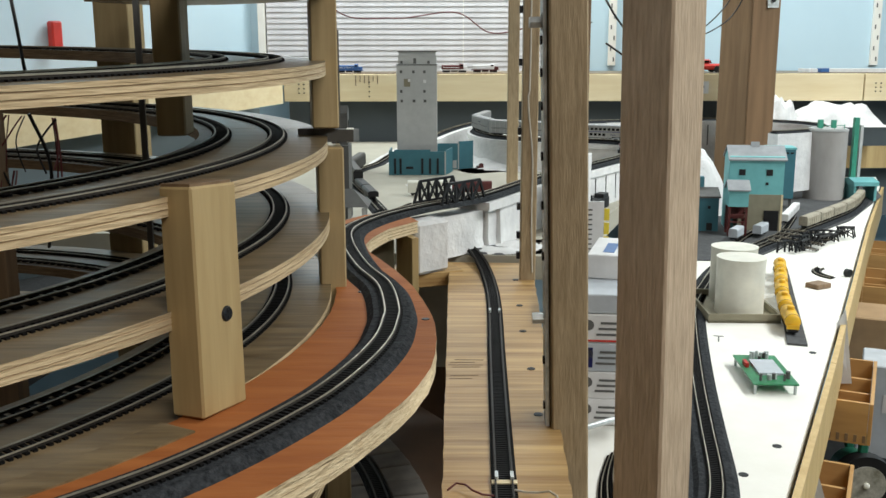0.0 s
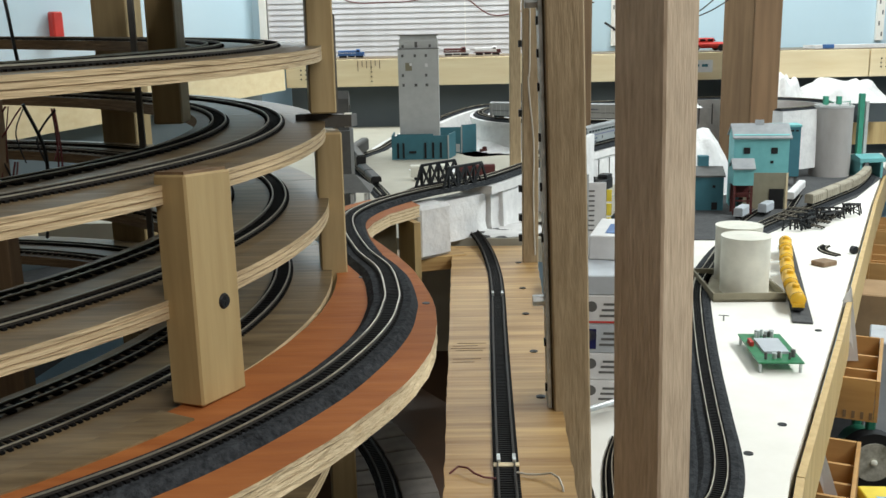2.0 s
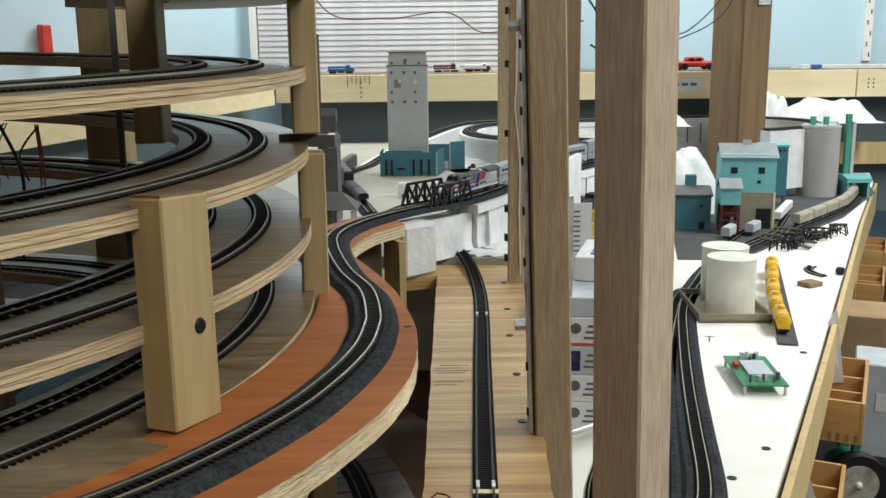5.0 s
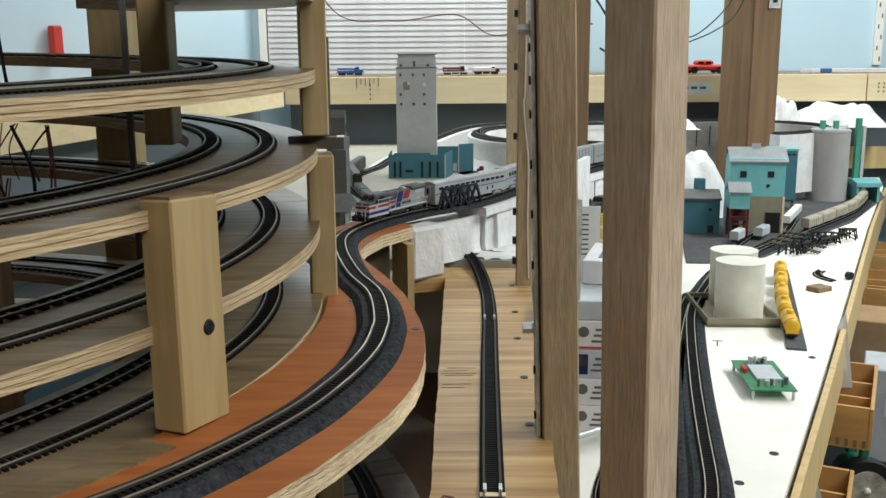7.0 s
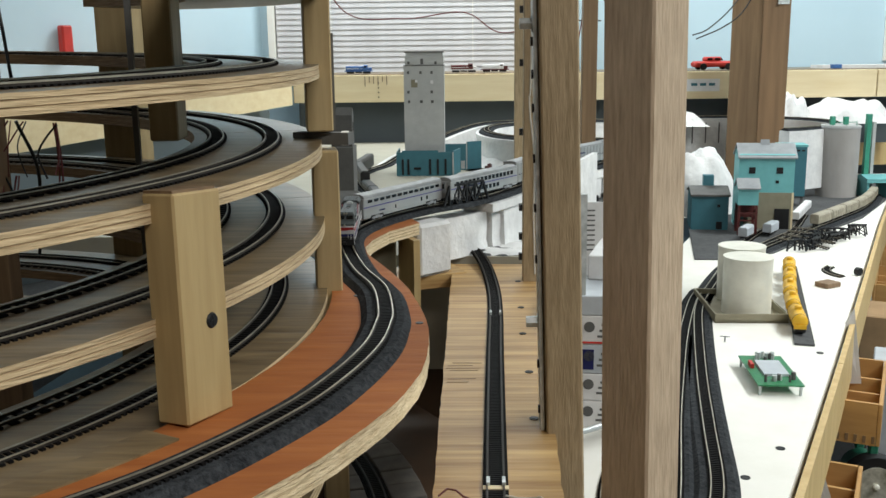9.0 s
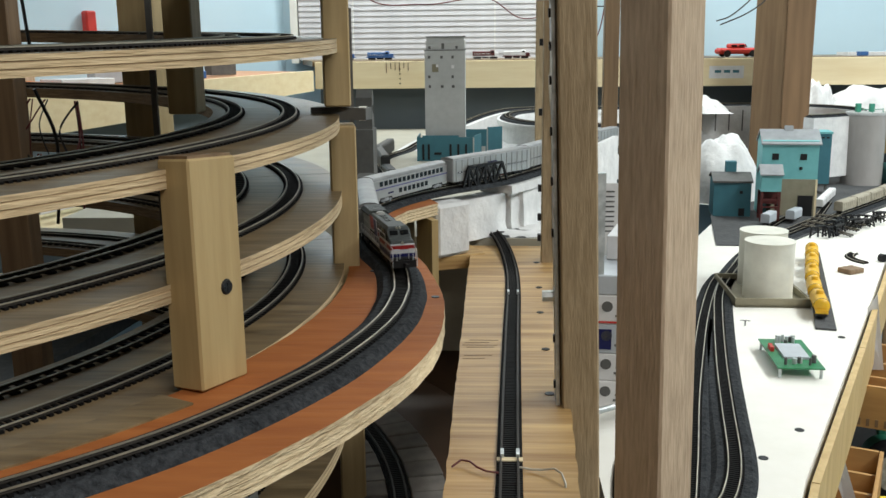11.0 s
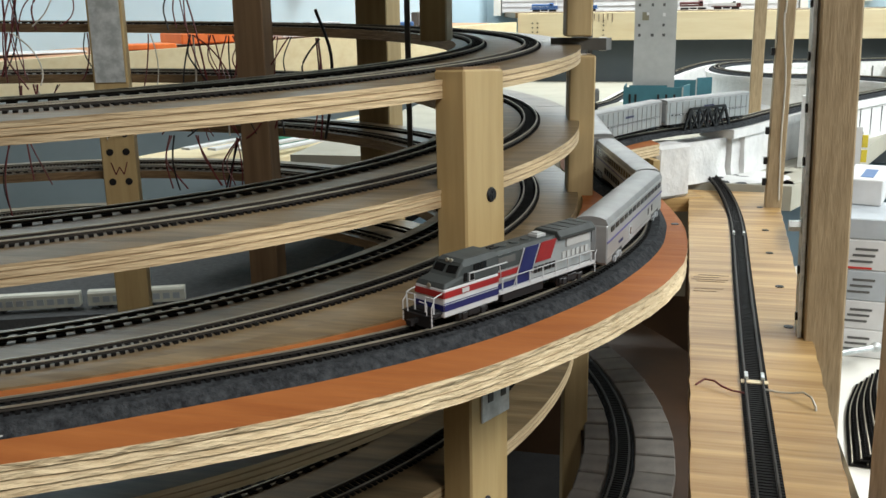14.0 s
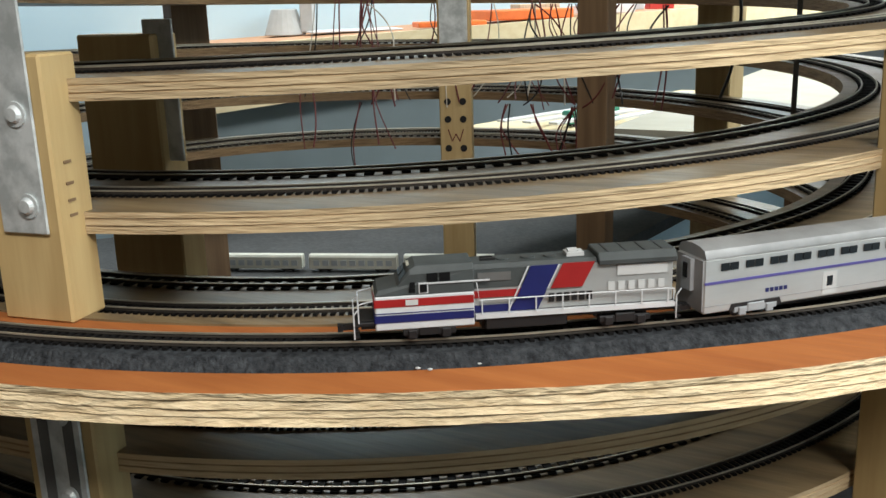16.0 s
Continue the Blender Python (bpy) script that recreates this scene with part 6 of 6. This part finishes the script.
for y0 in (-0.0088, 0.0088):
    part("porch_rail", M().tube([(0.0628, y0, 0.0164), (0.0600, y0, 0.0172), (0.0572, y0, 0.0176)], 0.0003, 5), LOCOW, loco)
# hood
HW = 0.0072
part("hood_lower", M().extr([(-HW, 0.0098), (HW, 0.0098), (HW, 0.0270), (-HW, 0.0270)], -0.0605, 0.0184), SILVER, loco, bevel=0.0003)
part("hood_top", M().extr([(-HW, 0.0271), (HW, 0.0271), (HW * 0.8, 0.0288), (-HW * 0.8, 0.0288)], -0.030, 0.0184), LOCOG, loco)
part("radiator", M().extr([(-0.0092, 0.0262), (0.0092, 0.0262), (0.0094, 0.0282), (0.0070, 0.0308), (-0.0070, 0.0308), (-0.0094, 0.0282)], -0.0615, -0.0302), LOCOG, loco, "dark grey radiator housing", 0.0004)
for k in range(4):
    part("radiator_seam", M().box(-0.0345 - 0.0072 * k, 0, 0.03085, 0.0005, 0.0135, 0.0003), BLACKP, loco)
part("exhaust", M().box(-0.0225, 0, 0.0296, 0.007, 0.006, 0.0014).box(-0.022, 0, 0.0306, 0.004, 0.004, 0.001), CONC, loco, "pale exhaust stack")
for x in (0.006, -0.004, -0.013):
    part("roof_fan", M().cyl(x, 0, 0.0288, 0.0026, 0.0006, 14), LOCOG, loco)
part("horn", M().box(0.012, 0.001, 0.0293, 0.006, 0.0012, 0.001).box(0.012, -0.002, 0.0293, 0.005, 0.0012, 0.001), BLACKP, loco)
for s in (-1, 1):
    y = s * HW
    part("grey_panel", plate([(0.0184, 0.0196), (-0.0020, 0.0196), (-0.0052, 0.0270), (0.0184, 0.0270)], y), LOCOG, loco)
    part("intake_grille", plate([(0.0168, 0.0225), (0.0040, 0.0225), (0.0040, 0.0258), (0.0168, 0.0258)], s * (HW + 0.0004), 0.0003), GREYM, loco)
    part("red_stripe", plate([(0.0184, 0.0158), (-0.0006, 0.0158), (-0.0018, 0.0186), (0.0184, 0.0186)], s * (HW + 0.0002)), RED, loco)
    part("blue_stripe", plate([(0.0184, 0.0100), (0.0030, 0.0100), (0.0018, 0.0128), (0.0184, 0.0128)], s * (HW + 0.0002)), BLUE, loco)
    part("blue_band", plate([(0.0042, 0.0100), (-0.0065, 0.0100), (-0.0145, 0.0275), (-0.0038, 0.0275)], s * (HW + 0.0006)), BLUE, loco)
    part("red_band", plate([(-0.0115, 0.0180), (-0.0240, 0.0180), (-0.0290, 0.0278), (-0.0165, 0.0278)], s * (HW + 0.0006)), RED, loco)
    part("white_edge", plate([(-0.0100, 0.0180), (-0.0106, 0.0180), (-0.0152, 0.0275), (-0.0146, 0.0275)], s * (HW + 0.0006)), LOCOW, loco)
    part("white_edge", plate([(0.0054, 0.0100), (0.0048, 0.0100), (-0.0032, 0.0275), (-0.0026, 0.0275)], s * (HW + 0.0006)), LOCOW, loco)
    for k in range(6):
        part("lettering_bar", plate([(-0.0108 - 0.0030 * k, 0.0126), (-0.0130 - 0.0030 * k, 0.0126), (-0.0130 - 0.0030 * k, 0.0160), (-0.0108 - 0.0030 * k, 0.0160)], s * (HW + 0.0005)), BLACKP, loco)
    for k in range(6):
        part("hood_vent", plate([(-0.0345 - 0.0040 * k, 0.0155), (-0.0370 - 0.0040 * k, 0.0155), (-0.0370 - 0.0040 * k, 0.0190), (-0.0345 - 0.0040 * k, 0.0190)], s * (HW + 0.0002)), CONC, loco)
    part("radiator_grille", plate([(-0.0380, 0.0215), (-0.0580, 0.0215), (-0.0580, 0.0255), (-0.0380, 0.0255)], s * (HW + 0.0003)), CONC, loco)
    part("walkway", M().box(-0.0215, s * 0.0084, 0.0088, 0.0790, 0.0022, 0.0018), LOCOW, loco)
    part("handrail", M().tube([(0.0175, s * 0.0094, 0.0225), (0.0165, s * 0.0094, 0.0155), (-0.058, s * 0.0094, 0.0155), (-0.0605, s * 0.0094, 0.0150)], 0.00028, 5), LOCOW, loco)
    for k in range(8):
        part("stanchion", M().box(0.0155 - 0.0105 * k, s * 0.0094, 0.0122, 0.0005, 0.0005, 0.0066), LOCOW, loco)
    for x in (LF + 0.0012, -0.0625):
        st = part("step_ladder", M().box(x, s * 0.0078, 0.0036, 0.0022, 0.0030, 0.0004).box(x, s * 0.0078, 0.0058, 0.0022, 0.0030, 0.0004).box(x, s * 0.0078, 0.0080, 0.0026, 0.0034, 0.0005), BLACKP, loco)
        part("grab_iron", M().tube([(x + 0.001, s * 0.0094, 0.0030), (x + 0.001, s * 0.0094, 0.0125), (x - 0.001, s * 0.0090, 0.0150)], 0.0003, 5), LOCOW, st)
        part("grab_iron", M().tube([(x + 0.001, s * 0.0062, 0.0080), (x + 0.001, s * 0.0062, 0.0140), (x + 0.001, s * 0.0015, 0.0142)], 0.0003, 5), LOCOW, st)
    part("fuel_tank_box", M().box(-0.002, s * 0.0062, 0.0055, 0.032, 0.004, 0.0052), BLACKP, loco, bevel=0.0004)
part("underframe", M().box(0, 0, 0.0078, 0.124, 0.0145, 0.0034), BLACKP, loco)
part("fuel_tank", M().box(-0.002, 0, 0.0050, 0.034, 0.0082, 0.0056), BLACKP, loco)
part("pilot", M().box(LF + 0.0015, 0, 0.0052, 0.0018, 0.017, 0.0052), BLACKP, loco)
part("coupler", M().box(LF + 0.0045, 0, 0.0052, 0.006, 0.0022, 0.0022).box(LF + 0.0075, 0.0006, 0.0052, 0.002, 0.0034, 0.0026), BLACKP, loco)
part("coupler", M().box(-0.0655, 0, 0.0052, 0.007, 0.0022, 0.0022), BLACKP, loco)
for x in (0.036, -0.041):
    truck(loco, x, BLACKP)


def roof_profile(w, z0, z1, n=6):
    pts = [(-w, z0), (w, z0)]
    for k in range(n + 1):
        a = math.pi * k / n
        pts.append((w * math.cos(a) ** 1 if k not in (0, n) else (w if k == 0 else -w), z0 + 0.0006 + (z1 - z0 - 0.0006) * math.sin(a) ** 0.7))
    return pts


def coach(lounge):
    c = thing("coach", "silver double-deck lounge coach with a purple stripe" if lounge else "silver double-deck passenger coach with a purple stripe", "train car", group="train cars")
    L, w = 0.1605, 0.0096
    part("body", M().extr([(-w, 0.0040), (w, 0.0040), (w, 0.0262), (-w, 0.0262)], -L / 2, L / 2), SILVER, c, bevel=0.0005)
    part("roof", M().extr(roof_profile(w, 0.0263, 0.0312), -L / 2 + 0.0004, L / 2 - 0.0004), ROOFS, c, "weathered grey roof", smooth=True)
    win = plate([(-0.0019, 0), (0.0019, 0), (0.0019, 0.0030), (-0.0019, 0.0030)], 0.0001).mesh("window", [GLASSB])
    big = plate([(-0.0030, 0), (0.0030, 0), (0.0030, 0.0050), (-0.0030, 0.0050)], 0.0001).mesh("window", [GLASSB])
    for s in (-1, 1):
        part("purple_stripe", plate([(-L / 2, 0.0160), (L / 2, 0.0160), (L / 2, 0.0171), (-L / 2, 0.0171)], s * w), PURPLE, c)
        rows = [(x, 0.0212) for k in range(13) for x in (-0.0690 + 0.0115 * k - 0.0021, -0.0690 + 0.0115 * k + 0.0021)]
        if lounge:
            rows = [(-0.066 + 0.0094 * k, 0.0195) for k in range(15)] + [(-0.03 + 0.0094 * k, 0.0082) for k in range(7)]
        for x, z in rows:
            o = new("window", big if lounge else win)
            o.parent = c
            o.matrix_basis = pose(x, s * (w + 0.0001) if s > 0 else -w - 0.0001, z, 0, 0, 0 if s > 0 else 180)
        for x, z in ((0.020, 0.0085), (-0.034, 0.0095), (-0.046, 0.0095)):
            if not lounge:
                part("lower_window", plate([(x - 0.0014, z), (x + 0.0014, z), (x + 0.0014, z + 0.0042), (x - 0.0014, z + 0.0042)], s * w, 0.0002), GLASSB, c)
        part("door", plate([(0.0165, 0.0050), (0.0235, 0.0050), (0.0235, 0.0145), (0.0165, 0.0145)], s * (w - 0.0001), 0.0002), CONC, c)
        for k in range(5):
            part("lettering_bar", plate([(0.0515 - 0.0022 * k, 0.0098), (0.0500 - 0.0022 * k, 0.0098), (0.0500 - 0.0022 * k, 0.0114), (0.0515 - 0.0022 * k, 0.0114)], s * w), BLUE, c)
        part("skirt_line", plate([(-L / 2, 0.0070), (L / 2, 0.0070), (L / 2, 0.0072), (-L / 2, 0.0072)], s * w, 0.0002), ROOFS, c)
        for x in (0.056, -0.056):
            part("truck_cutout", plate([(x - 0.0125, 0.0040), (x + 0.0125, 0.0040), (x + 0.0115, 0.0068), (x - 0.0115, 0.0068)], s * w, 0.0003), BLACKP, c)
    for s in (-1, 1):
        part("end_wall", M().box(s * (L / 2 + 0.0003), 0, 0.0155, 0.0006, 0.0182, 0.0205), ROOFS, c, "grimy grey end wall")
        part("diaphragm", M().box(s * (L / 2 + 0.0014), 0, 0.0190, 0.0020, 0.0066, 0.0130), ROOFG, c)
        part("end_door", M().box(s * (L / 2 + 0.0026), 0, 0.0205, 0.0006, 0.0026, 0.0060), GLASSB, c)
        part("coupler", M().box(s * (L / 2 + 0.003), 0, 0.0048, 0.006, 0.002, 0.002), BLACKP, c)
    part("underbody", M().box(0, 0, 0.0032, 0.085, 0.013, 0.0022), BLACKP, c)
    for x in (0.056, -0.056):
        truck(c, x, ROOFG, wide=0.0186)
    return c


def auto_carrier():
    c = thing("auto_carrier", "silver ribbed auto carrier car with a dashed stripe", "train car", group="train cars")
    L, w = 0.1605, 0.0096
    part("body", M().extr([(-w, 0.0048), (w, 0.0048), (w, 0.0315), (-w, 0.0315)], -L / 2, L / 2), SILVER, c, bevel=0.0005)
    part("roof", M().extr(roof_profile(w, 0.0316, 0.0345), -L / 2, L / 2), ROOFS, c, "weathered grey roof", smooth=True)
    rib = M().box(0, 0, 0, 0.0010, 0.0008, 0.0250).mesh("rib", [SILVER])
    for s in (-1, 1):
        for k in range(14):
            o = new("rib", rib)
            o.parent = c
            o.matrix_basis = pose(-0.0745 + 0.01146 * k, s * (w + 0.0003), 0.0180)
        part("dark_stripe", plate([(-0.072, 0.0150), (0.072, 0.0150), (0.072, 0.0168), (-0.072, 0.0168)], s * (w + 0.0006)), BLACKP, c)
        for k in range(22):
            part("stripe_dash", plate([(-0.070 + 0.0065 * k, 0.0155), (-0.066 + 0.0065 * k, 0.0155), (-0.066 + 0.0065 * k, 0.0163), (-0.070 + 0.0065 * k, 0.0163)], s * (w + 0.0009), 0.0002), CARD, c)
        for k in range(4):
            part("lettering_bar", plate([(0.012 - 0.005 * k, 0.0215), (0.0085 - 0.005 * k, 0.0215), (0.0085 - 0.005 * k, 0.0238), (0.012 - 0.005 * k, 0.0238)], s * (w + 0.0008), 0.0002), BLUE, c)
    for s in (-1, 1):
        part("end_door", M().box(s * (L / 2 + 0.0004), 0, 0.0185, 0.0008, 0.0170, 0.0230), ROOFG, c)
        part("coupler", M().box(s * (L / 2 + 0.003), 0, 0.0048, 0.006, 0.002, 0.002), BLACKP, c)
    part("underbody", M().box(0, 0, 0.0038, 0.10, 0.012, 0.002), BLACKP, c)
    for x in (0.060, -0.060):
        truck(c, x, BLACKP)
    return c


cars = [coach(False), coach(True), auto_carrier()]
cars += [copy_thing(cars[2], pose(0, 0, 0)), copy_thing(cars[2], pose(0, 0, 0))]


# ---- the train runs ----
def rolling(ob, nose, length, bogie):
    """Keys a car whose front end runs nose(t) metres along the main line."""
    rows = []
    for t in np.arange(0, 16.01, 0.5):
        s = nose(t) - length / 2
        a, b = on_main(s + bogie / 2), on_main(s - bogie / 2)
        m = (a + b) / 2
        rows.append((float(t), pose(m.x, m.y, m.z, 0, 0, math.degrees(math.atan2(a.y - b.y, a.x - b.x)))))
    walk(ob, rows)


# distances of the locomotive's nose along the main line
NOSES = [(0.0, 1.40), (2.0, 1.743), (3.5, 1.905), (4.0, 1.950), (6.4, 2.160), (7.0, 2.2236), (7.5, 2.272), (8.0, 2.312), (8.5, 2.348), (9.0, 2.384), (9.5, 2.424), (10.5, 2.528), (11.5, 2.645), (12.5, 2.772), (13.5, 2.8947), (14.5, 3.0048), (15.0, 3.0620), (16.0, 3.1851)]


def nose_at(t):
    T, S = [r[0] for r in NOSES], [r[1] for r in NOSES]
    return float(np.interp(t, T, S))


K = 1.06


def motions():
    loco.scale = (K, K, K)
    rolling(loco, nose_at, 0.134 * K, 0.077 * K)
    off = 0.1365 * K
    for c in cars:
        c.scale = (K, K, K)
        rolling(c, lambda t, o=off: nose_at(t) - o, 0.1605 * K, 0.112 * K)
        off += 0.1655 * K


motions()
